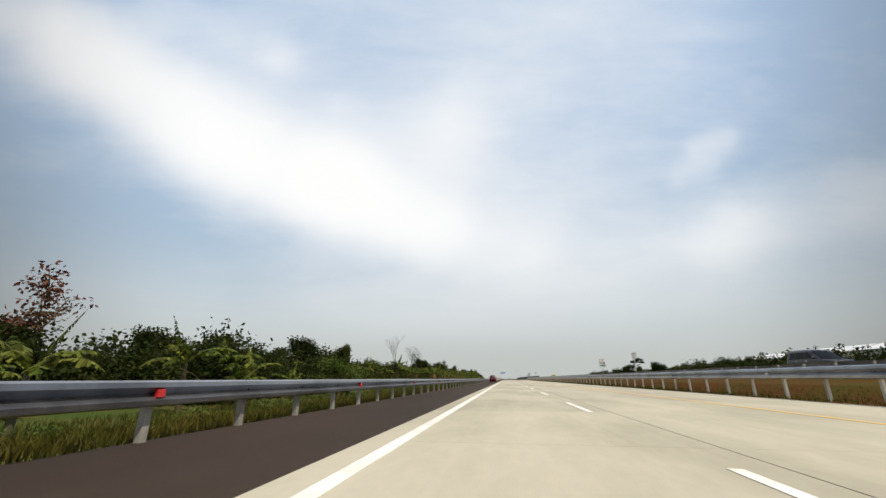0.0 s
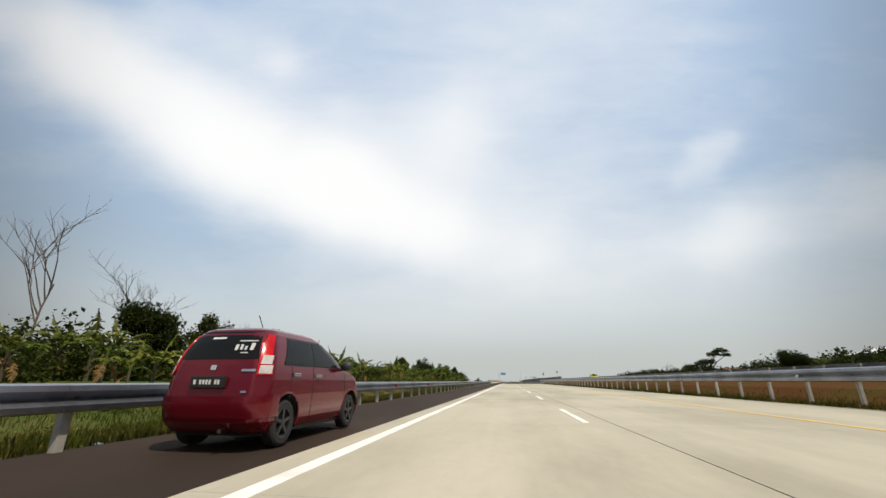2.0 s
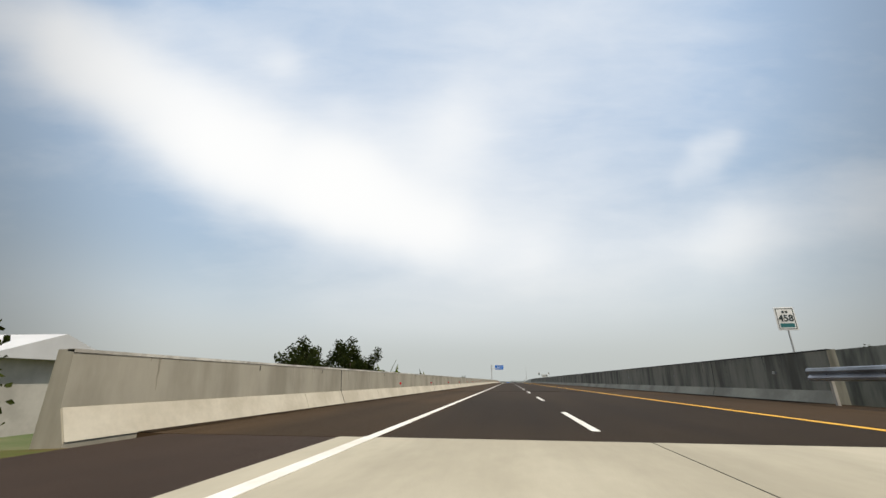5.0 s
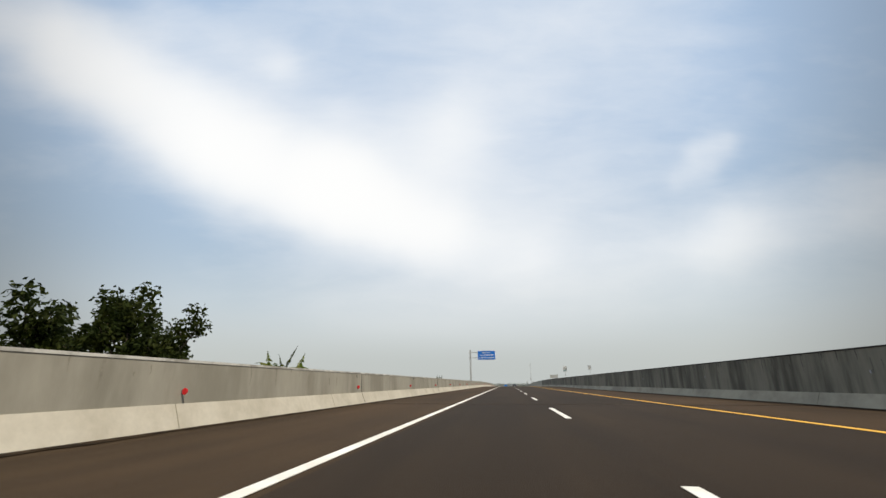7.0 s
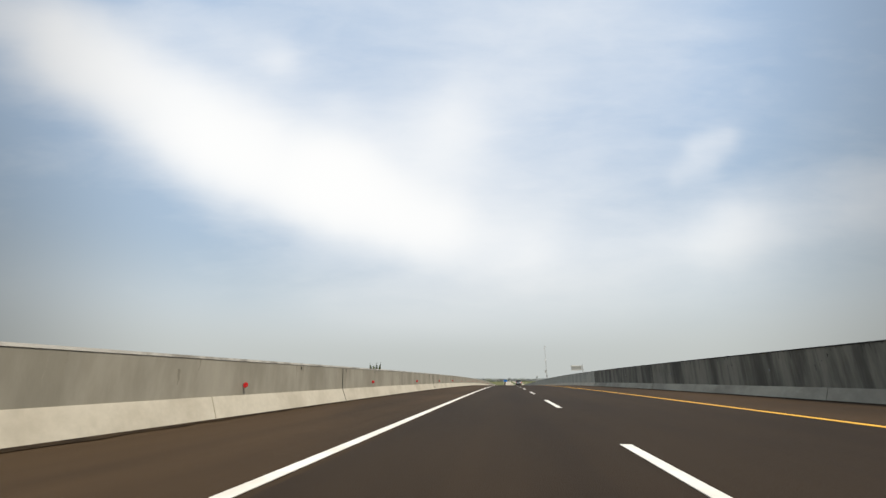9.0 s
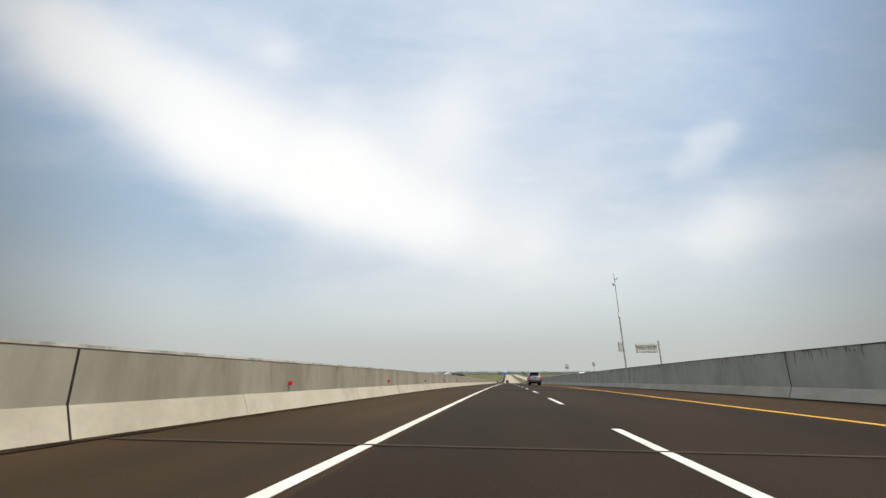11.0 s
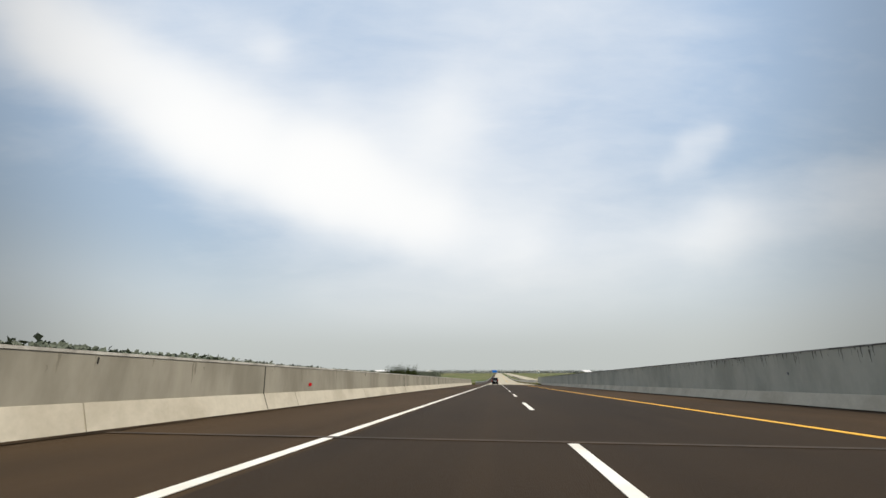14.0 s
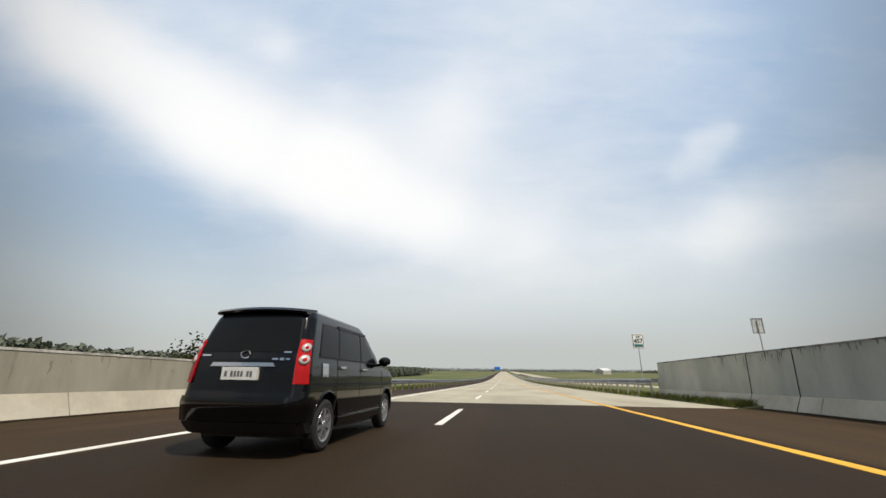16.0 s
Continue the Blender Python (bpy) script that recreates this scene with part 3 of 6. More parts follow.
# reflectors
def round_reflector(material, label):
    ob = new("reflector")
    tagged(ob, label, "reflector", "parapet reflectors")
    bm = bmesh.new()
    box(bm, -0.02, 0.05, -0.004, 0.004, -0.03, 0.03)
    box(bm, -0.02, 0.005, -0.03, 0.03, -0.04, 0.04)
    part("bracket", bm, STEEL, ob)
    bm = bmesh.new()
    lathe(bm, [(-0.006, 0.0), (-0.006, 0.04), (-0.002, 0.054), (0.010, 0.054), (0.012, 0.0)], 20, "y", (0.068, 0, 0))
    part("lens", bm, material, ob)
    return ob


red_disc = round_reflector(RED_GLASS, "round red reflector fixed on the concrete parapet")
first = True
for k in range(40):
    y = 274.8 + (k - 7) * 8.22
    if y < BRIDGE_A or y > BRIDGE_B - 1:
        continue
    m = Matrix.Translation((LW - 0.18, y, zr(y) + 0.57))
    if first:
        red_disc.matrix_basis, first = m, False
    else:
        copy_thing(red_disc, m)
pale_disc = round_reflector(PALE_GLASS, "small round white reflector fixed on the median parapet")
first = True
for k in range(40):
    y = 291.0 + (k - 9) * 9.6
    if y < BRIDGE_A + 3 or y > BRIDGE_B:
        continue
    m = Matrix.Translation((RW + 0.18, y, zr(y) + 0.95)) @ Matrix.Diagonal((-1, 1, 1, 1))
    if first:
        pale_disc.matrix_basis, first = m, False
    else:
        copy_thing(pale_disc, m)

# square red reflectors in the valley of the crash barrier, white ones on the median's
def rail_reflector(material, label, face):
    ob = new("reflector")
    tagged(ob, label, "reflector", "guardrail reflectors")
    bm = bmesh.new()
    box(bm, -0.012 if face > 0 else -0.03, 0.03 if face > 0 else 0.012, -0.055, 0.055, -0.045, 0.045, 0.008)
    part("plate", bm, material, ob)
    bm = bmesh.new()
    box(bm, -0.05 if face > 0 else 0.012, -0.012 if face > 0 else 0.05, -0.02, 0.02, -0.02, 0.02)
    part("bracket", bm, STEEL, ob)
    return ob


plate = rail_reflector(RED_GLASS, "small red reflector plate bolted to the crash barrier", 1)
first = True
for k in range(-2, 26):
    y = 13.4 + k * 6.75
    if y > BRIDGE_A - 8:
        continue
    m = Matrix.Translation((-5.745, y, 0.515))
    if first:
        plate.matrix_basis, first = m, False
    else:
        copy_thing(plate, m)
plate = rail_reflector(PALE_GLASS, "small white reflector plate bolted to the median crash barrier", -1)
first = True
for k in range(0, 26):
    y = 17.0 + k * 9.2
    if y > BRIDGE_A - 4:
        continue
    m = Matrix.Translation((7.90, y, 0.835))
    if first:
        plate.matrix_basis, first = m, False
    else:
        copy_thing(plate, m)

# ---- signs and masts ----
BLUE = surface("blue_sign", (0.004, 0.17, 0.66), (0.004, 0.15, 0.60), 0.4, grain=40, stain=2, spread=0.06, bump=0)
SIGN_WHITE = surface("sign_white", (0.86, 0.86, 0.85), (0.70, 0.70, 0.68), 0.5, grain=40, stain=2, spread=0.05, bump=0)
SIGN_BACK = surface("sign_back", (0.60, 0.61, 0.60), (0.50, 0.51, 0.50), 0.5, 0.2, grain=20, stain=3, spread=0.08, bump=0)
SIGN_INK = surface("sign_ink", (0.03, 0.05, 0.05), rough=0.6, bump=0, grain=40)
TEAL = surface("sign_teal", (0.03, 0.20, 0.21), rough=0.5, bump=0, grain=40)
POLE = surface("pole_steel", (0.50, 0.50, 0.49), (0.38, 0.38, 0.37), 0.5, 0.5, grain=14, stain=1.5, spread=0.1)


def lettering(words, size, material, parent, place, spread=1.0, name="lettering"):
    """Words in the built-in font as a mesh, facing -y."""
    curve = bpy.data.curves.new(name, "FONT")
    curve.body, curve.size, curve.align_x, curve.align_y, curve.extrude, curve.space_character, curve.offset = words, size, "CENTER", "CENTER", 0.004, spread, size * 0.022
    tmp = new("tmp_text", curve)
    data = bpy.data.meshes.new_from_object(tmp)
    bpy.data.objects.remove(tmp)
    bpy.data.curves.remove(curve)
    data.name = name
    data.materials.clear()
    data.materials.append(material)
    ob = new(name, data)
    ob.parent = parent
    ob.matrix_basis = Matrix.Translation(place) @ Matrix.Rotation(radians(90), 4, "X")
    return ob


def bridge_sign(x, y):
    ob = thing("direction_sign", (x, y, zr(y)), "blue overhead road sign with white lettering on a twin steel post", "road sign")
    bm = bmesh.new()
    for dx in (-0.07, 0.07):
        tube(bm, [(dx, 0, -1.5), (dx, 0, 5.7)], 0.05, 10)
    for z in (1.6, 3.0, 4.4, 5.4):
        box(bm, -0.07, 0.07, -0.015, 0.015, z, z + 0.05)
    part("post", bm, POLE, ob)
    for z in (4.50, 5.30):
        bm = bmesh.new()
        tube(bm, [(-0.3, 0, z), (1.2, 0, z)], 0.045, 8)
        box(bm, 0.95, 3.8, -0.02, 0.02, z - 0.04, z + 0.04)
        part("arm", bm, POLE, ob)
    bm = bmesh.new()
    box(bm, 1.12, 3.92, -0.07, -0.03, 4.15, 5.57, 0.01)
    rim = part("panel", bm, SIGN_WHITE, ob, "white-rimmed sign panel")
    bm = bmesh.new()
    box(bm, 1.175, 3.865, -0.078, -0.06, 4.205, 5.515, 0.006)
    part("field", bm, BLUE, rim, "blue reflective field")
    for words, z, size in (("JEMBATAN", 5.25, 0.27), ("KALI GUMAYANG", 4.86, 0.27), ("PANJANG 120 METER", 4.47, 0.27)):
        lettering(words, size, SIGN_WHITE, rim, (2.52, -0.082, z), 0.96)
    return ob


bridge_sign(-6.70, 332.9)


def km_sign(x, y, number, base):
    ob = thing("kilometre_sign", (x, y, base), "small white kilometre board with dark figures on a thin post", "road sign", "kilometre boards")
    bm = bmesh.new()
    tube(bm, [(0, 0, -1.5), (0, 0, 2.62)], 0.028, 8)
    part("post", bm, POLE, ob)
    bm = bmesh.new()
    box(bm, -0.34, 0.34, -0.045, -0.025, 1.86, 2.72, 0.01)
    panel = part("panel", bm, SIGN_WHITE, ob)
    bm = bmesh.new()
    for x0, x1, z0, z1 in ((-0.30, 0.30, 2.655, 2.68), (-0.30, 0.30, 1.90, 1.925), (-0.30, -0.275, 1.925, 2.655), (0.275, 0.30, 1.925, 2.655)):
        box(bm, x0, x1, -0.049, -0.04, z0, z1)
    part("border", bm, SIGN_INK, panel)
    lettering(number, 0.34, SIGN_INK, panel, (0, -0.05, 2.30))
    bm = bmesh.new()
    for x0, x1 in ((-0.10, -0.02), (0.02, 0.10)):
        box(bm, x0, x1, -0.05, -0.04, 2.50, 2.59)
    part("bar", bm, SIGN_INK, panel, "small unreadable characters as bars")
    bm = bmesh.new()
    box(bm, -0.24, 0.24, -0.05, -0.04, 1.97, 2.12)
    part("strip", bm, TEAL, panel, "teal strip at the foot of the board")
    return ob


km_sign(8.75, 56.4, "458", 0)
km_sign(9.25, 214.0, "458", 0.6)
km_sign(9.1, 344.5, "458", 0.8)
km_sign(9.1, 488.9, "457", zr(489) + 0.8)
km_sign(9.1, 629.5, "457", zr(629) + 0.7)


def back_sign(x, y, base):
    ob = thing("kilometre_sign", (x, y, base), "bare grey back of a kilometre board for the opposite lanes", "road sign", "kilometre boards seen from behind")
    bm = bmesh.new()
    tube(bm, [(0, 0, -0.5), (0, 0, 3.1)], 0.022, 8)
    part("post", bm, POLE, ob)
    bm = bmesh.new()
    box(bm, -0.21, 0.21, 0.025, 0.045, 2.58, 3.17, 0.01)
    panel = part("panel", bm, SIGN_BACK, ob)
    bm = bmesh.new()
    for x0, x1, z0, z1 in ((-0.215, 0.215, 3.15, 3.175), (-0.215, 0.215, 2.575, 2.60), (-0.215, -0.19, 2.60, 3.15), (0.19, 0.215, 2.60, 3.15)):
        box(bm, x0, x1, 0.012, 0.03, z0, z1)
    part("rim", bm, STEEL, panel)
    return ob


back_sign(11.1, 52.8, 0)
back_sign(10.9, 192.4, 0)
back_sign(11.6, 335.5, 0.1)
back_sign(11.6, 478.6, zr(478) + 0.1)
back_sign(11.2, 621.5, zr(621))


def camera_mast(x, y):
    ob = thing("lamp_mast", (x, y, zr(y)), "thin grey steel mast with a cabinet and small devices on top", "mast")
    bm = bmesh.new()
    tube(bm, [(0, 0, -1.0), (0, 0, 6.2)], [0.075, 0.065], 10)
    part("lower_pole", bm, POLE, ob)
    bm = bmesh.new()
    tube(bm, [(0, 0, 6.2), (0, 0, 10.4)], [0.045, 0.025], 8)
    part("upper_pole", bm, POLE, ob)
    bm = bmesh.new()
    box(bm, -0.42, -0.1, -0.14, 0.14, 3.1, 3.95, 0.02)
    part("cabinet", bm, SIGN_BACK, ob, "grey metal equipment cabinet")
    bm = bmesh.new()
    box(bm, -0.10, 0.10, -0.1, 0.1, 6.2, 6.65, 0.03)
    part("joint_sleeve", bm, SIGN_WHITE, ob)
    bm = bmesh.new()
    lathe(bm, [(9.15, 0.0), (9.2, 0.1), (9.4, 0.12), (9.5, 0.05), (9.52, 0.0)], 14, "z", (-0.12, 0, 0))
    part("dome", bm, SIGN_BACK, ob)
    bm = bmesh.new()
    tube(bm, [(0, 0, 9.7), (0.30, 0, 9.95)], 0.05, 8)
    part("antenna", bm, POLE, ob)
    return ob


camera_mast(9.2, 452.8)


def gantry_sign(x, y):
    ob = thing("road_sign", (x, y, zr(y)), "back of a cantilever road sign with its steel truss", "road sign")
    bm = bmesh.new()
    tube(bm, [(0, 0, -1), (0, 0, 7.2)], 0.13, 10)
    part("post", bm, POLE, ob)
    bm = bmesh.new()
    for z in (5.5, 6.6):
        tube(bm, [(0.3, 0, z), (-3.6, 0, z)], 0.07, 8)
    for i in range(5):
        tube(bm, [(-0.2 - i * 0.66, 0, 5.5 if i % 2 else 6.6), (-0.86 - i * 0.66, 0, 6.6 if i % 2 else 5.5)], 0.05, 6)
    part("truss", bm, POLE, ob)
    for i in range(4):
        bm = bmesh.new()
        box(bm, -3.6 + i * 0.95, -3.6 + i * 0.95 + 0.07, 0.08, 0.16, 5.2, 6.8)
        part("rib", bm, POLE, ob)
    bm = bmesh.new()
    box(bm, -3.75, -0.3, 0.17, 0.21, 5.22, 6.82, 0.02)
    part("panel", bm, SIGN_BACK, ob)
    return ob


gantry_sign(24.6, 488.2)
# a far sign ahead on the fields
far_sign = thing("direction_sign", (-6.6, 980, zr(980)), "distant blue road sign on a grey post", "road sign")
bm = bmesh.new()
tube(bm, [(0, 0, -1), (0, 0, 6.0)], 0.12, 8)
part("post", bm, POLE, far_sign)
bm = bmesh.new()
box(bm, 0.4, 5.5, -0.06, 0.0, 3.6, 6.0, 0.02)
part("panel", bm, BLUE, far_sign)

# ---- vehicles ----
TYRE = surface("tyre_rubber", (0.018, 0.018, 0.018), rough=0.9, grain=50, spread=0.2, local=True)
ALLOY = surface("alloy", (0.55, 0.56, 0.58), (0.45, 0.46, 0.48), 0.3, 0.85, grain=20, spread=0.06, bump=0, local=True)
BLACK_RIM = surface("black_rim", (0.02, 0.02, 0.022), rough=0.4, grain=20, spread=0.1, bump=0, local=True)
CAR_GLASS = surface("tinted_glass", (0.010, 0.012, 0.013), (0.008, 0.009, 0.010), 0.08, grain=3, spread=0.05, bump=0, coat=0.0, local=True, gloss=0.10)
CHROME = surface("chrome", (0.75, 0.76, 0.78), rough=0.12, metal=1.0, grain=20, spread=0.03, bump=0, local=True)
BLACK_TRIM = surface("black_trim", (0.016, 0.016, 0.017), rough=0.55, grain=40, spread=0.15, bump=0.05, local=True)
# near-black for door gaps, and for shade painted into the wheel wells
SEAM_AND_SHADE = surface("door_gap", (0.006, 0.006, 0.006), rough=0.9, bump=0, grain=20, local=True)
LAMP_RED = surface("lamp_red", (0.50, 0.006, 0.008), (0.36, 0.004, 0.005), 0.22, grain=30, stain=6, spread=0.12, bump=0.05, bump_scale=40, coat=0.15, gloss=0.3, local=True)
LAMP_CLEAR = surface("lamp_clear", (0.62, 0.58, 0.55), (0.50, 0.45, 0.42), 0.15, 0.3, grain=30, stain=8, spread=0.1, bump=0.1, bump_scale=50, coat=0.8, local=True)
PLATE_WHITE = surface("plate_white", (0.74, 0.74, 0.72), rough=0.45, bump=0, grain=30, spread=0.05, local=True)
PLATE_INK = surface("plate_ink", (0.16, 0.16, 0.17), rough=0.5, bump=0, grain=30, spread=0.1, local=True)
PLATE_BLACK = surface("plate_black", (0.02, 0.02, 0.02), rough=0.45, bump=0, grain=30, spread=0.1, local=True)


def car_paint(name, color, metal=0.0, rough=0.35, coat=0.35, gloss=0.35):
    return surface(name, color, tuple(c * 0.93 for c in color), rough, metal, grain=8, stain=1.2, spread=0.04, bump=0, coat=coat, local=True, gloss=gloss, uneven=0.02)


class Shell:
    """A car's outer skin, given height by height: rear, front and half width."""

    def __init__(self, rows, rear_corner, front_corner, scale):
        self.rows = np.array(rows, float) * scale
        self.rear_corner, self.front_corner, self.scale = rear_corner * scale, front_corner * scale, scale
        self.z0, self.z1 = self.rows[0, 0], self.rows[-1, 0]

    def at(self, z):
        return [float(np.interp(z, self.rows[:, 0], self.rows[:, k])) for k in (1, 2, 3)]

    def outline(self, z):
        """The right half of the plan at this height, from the rear's middle to the front's middle."""
        yr, yf, hw = self.at(z)
        rr, rf = min(self.rear_corner, hw * 0.9), min(self.front_corner, hw * 0.9, (yf - yr) * 0.4)
        bow = 0.05 * self.scale
        pts = []
        for k in range(7):
            x = (hw - rr) * k / 6
            pts.append((x, yr + bow * (x / hw) ** 2))
        y_in = yr + bow * ((hw - rr) / hw) ** 2
        for k in range(1, 8):
            a = k / 7 * math.pi / 2
            pts.append((hw - rr + rr * math.sin(a), y_in + rr - rr * math.cos(a)))
        for k in range(1, 151):
            y = y_in + rr + (yf - rf * 0.8 - y_in - rr) * k / 151
            pts.append((hw, y))
        for k in range(8):
            a = k / 7 * math.pi / 2
            pts.append((hw - rf + rf * math.cos(a), yf - rf * 0.8 + rf * 0.62 * math.sin(a)))
        y_out = yf - rf * 0.18
        for k in range(1, 6):
            f = k / 5
            pts.append(((hw - rf) * (1 - f), y_out + rf * 0.18 * (1 - (1 - f) ** 2)))
        return pts

    def body(self, bm, levels=56, wells=()):
        """The closed skin, drawn inwards at the wheels; wells holds (y, z, radius)."""
        zs = sorted(set([float(z) for z in self.rows[:, 0]] + [self.z0 + (self.z1 - self.z0) * i / levels for i in range(levels + 1)]))
        rings = []
        for z in zs:
            half = self.outline(z)
            full = half + [(-x, y) for x, y in half[-2:0:-1]]
            rings.append([bm.verts.new((x, y, z)) for x, y in full])
        m = len(rings[0])
        for a, b in zip(rings, rings[1:]):
            for k in range(m):
                bm.faces.new((a[k], a[(k + 1) % m], b[(k + 1) % m], b[k]))
        inner = set()
        for ring in rings:
            for v in ring:
                for wy, wz, wr in wells:
                    if math.hypot(v.co.y - wy, v.co.z - wz) < wr and abs(v.co.x) > self.at(v.co.z)[2] * 0.9:
                        inner.add(v)
        for v in inner:
            v.co.x -= math.copysign(0.24 * self.scale, v.co.x)
        # wheel well faces take the dark second material: their shade as colour
        for f in bm.faces:
            if any(v in inner for v in f.verts):
                f.material_index = 1
                f.smooth = False
        bm.faces.new(rings[0][::-1])
        top = rings[-1]
        for shrink, rise in ((0.72, 0.018), (0.35, 0.028)):
            cy = sum(v.co.y for v in top) / m
            ring = [bm.verts.new((v.co.x * shrink, cy + (v.co.y - cy) * shrink, v.co.z + rise * self.scale)) for v in top]
            for k in range(m):
                bm.faces.new((top[k], top[(k + 1) % m], ring[(k + 1) % m], ring[k]))
            top = ring
        bm.faces.new(top)
        return bm

    def point(self, z, s, lift, side):
        pts = np.array(self.outline(z))
        seg = np.hypot(*np.diff(pts, axis=0).T)
        run = np.concatenate([[0], np.cumsum(seg)])
        x, y = float(np.interp(s, run, pts[:, 0])), float(np.interp(s, run, pts[:, 1]))
        e = 0.01
        dx = float(np.interp(s + e, run, pts[:, 0]) - np.interp(s - e, run, pts[:, 0]))
        dy = float(np.interp(s + e, run, pts[:, 1]) - np.interp(s - e, run, pts[:, 1]))
        n = math.hypot(dx, dy) or 1
        return (side * (x + dy / n * lift), y - dx / n * lift, z)

    def run_at(self, z, y):
        pts = np.array(self.outline(z))
        run = np.concatenate([[0], np.cumsum(np.hypot(*np.diff(pts, axis=0).T))])
        return float(np.interp(y, pts[:, 1], run))

    def panel(self, bm, z0, z1, lo, hi, side=1, lift=0.006, nz=5, ns=6, by="y"):
        """A raised piece of the skin between two heights. lo and hi are the two edges, as numbers or functions of height (0 to 1):
        by y along the side, or by the run from the rear's middle."""
        s = self.scale
        grid = []
        for i in range(nz + 1):
            f = i / nz
            z = (z0 + (z1 - z0) * f) * s
            a = (lo(f) if callable(lo) else lo) * s
            b = (hi(f) if callable(hi) else hi) * s
            if by == "y":
                a, b = self.run_at(z, a), self.run_at(z, b)
            grid.append([(self.point(z, a + (b - a) * k / ns, lift, side), self.point(z, a + (b - a) * k / ns, -0.012, side)) for k in range(ns + 1)])
        if side > 0:
            self.plate(bm, grid, False)
        else:
            self.plate(bm, grid, True)
        return bm

    def plate(self, bm, grid, flip):
        """A thin plate from rows of (outer, inner) points; the edges are separate faces, so that they stay crisp."""
        nz, ns = len(grid) - 1, len(grid[0]) - 1
        order = (lambda v: v[::-1]) if flip else (lambda v: v)
        top = [[bm.verts.new(p[0]) for p in row] for row in grid]
        for i in range(nz):
            for k in range(ns):
                bm.faces.new(order([top[i][k], top[i][k + 1], top[i + 1][k + 1], top[i + 1][k]]))
        rim = [(0, k) for k in range(ns + 1)] + [(i, ns) for i in range(1, nz + 1)] + [(nz, k) for k in range(ns - 1, -1, -1)] + [(i, 0) for i in range(nz - 1, 0, -1)]
        out = [bm.verts.new(grid[i][k][0]) for i, k in rim]
        low = [bm.verts.new(grid[i][k][1]) for i, k in rim]
        for j in range(len(rim)):
            n = (j + 1) % len(rim)
            bm.faces.new(order([low[j], low[n], out[n], out[j]]))

    def span(self, bm, z0, z1, half, lift=0.006, nz=5, ns=14):
        """A piece across the rear from side to side; half is a number or a function of height (0 to 1)."""
        s = self.scale
        grid = []
        for i in range(nz + 1):
            f = i / nz
            z = (z0 + (z1 - z0) * f) * s
            h = (half(f) if callable(half) else half) * s
            row = []
            for k in range(ns + 1):
                q = h * (2 * k / ns - 1)
                row.append((self.point(z, abs(q), lift, 1 if q >= 0 else -1), self.point(z, abs(q), -0.012, 1 if q >= 0 else -1)))
            grid.append(row)
        self.plate(bm, grid, False)
        return bm


def rear_span(shell, bm, z0, z1, half, lift=0.006, nz=4):
    """A piece across the rear, the same on both sides of the middle."""
    return shell.span(bm, z0, z1, half, lift, nz)


def wheel(parent, x, y, r, width, side, rim, spokes, scale):
    x, y, r, width = x * scale, y * scale, r * scale, width * scale
    bm = bmesh.new()
    w = width / 2
    lathe(bm, [(-w, r * 0.62), (-w, r * 0.86), (-w * 0.8, r * 0.97), (-w * 0.4, r), (w * 0.4, r), (w * 0.8, r * 0.97), (w, r * 0.86), (w * 0.95, r * 0.66), (w * 0.3, r * 0.62)], 28)
    tyre = part("wheel", bm, TYRE, parent, smooth=False)
    tyre.matrix_basis = Matrix.Translation((x * side, y, r)) @ (Matrix.Identity(4) if side > 0 else Matrix.Rotation(math.pi, 4, "Z"))
    bm = bmesh.new()
    lathe(bm, [(w * 0.85, r * 0.66), (w * 0.96, r * 0.64), (w * 0.9, r * 0.58), (w * 0.35, r * 0.56)], 28, caps=False)
    for k in range(spokes):
        a = k * math.tau / spokes
        m = Matrix.Rotation(a, 4, "X")
        b2 = bmesh.new()
        box(b2, w * 0.55, w * 0.88, -r * 0.07, r * 0.07, r * 0.08, r * 0.61)
        for v in b2.verts:
            v.co = m @ v.co
        tmp = bpy.data.meshes.new("tmp")
        b2.to_mesh(tmp)
        b2.free()
        bm.from_mesh(tmp)
        bpy.data.meshes.remove(tmp)
    lathe(bm, [(w * 0.5, r * 0.17), (w * 0.92, r * 0.15), (w * 0.95, 0.0)], 14)
    part("rim", bm, rim, tyre)
    bm = bmesh.new()
    lathe(bm, [(w * 0.2, r * 0.6), (w * 0.25, 0.0)], 20)
    part("brake_disc", bm, SEAM_AND_SHADE, tyre)
    return tyre


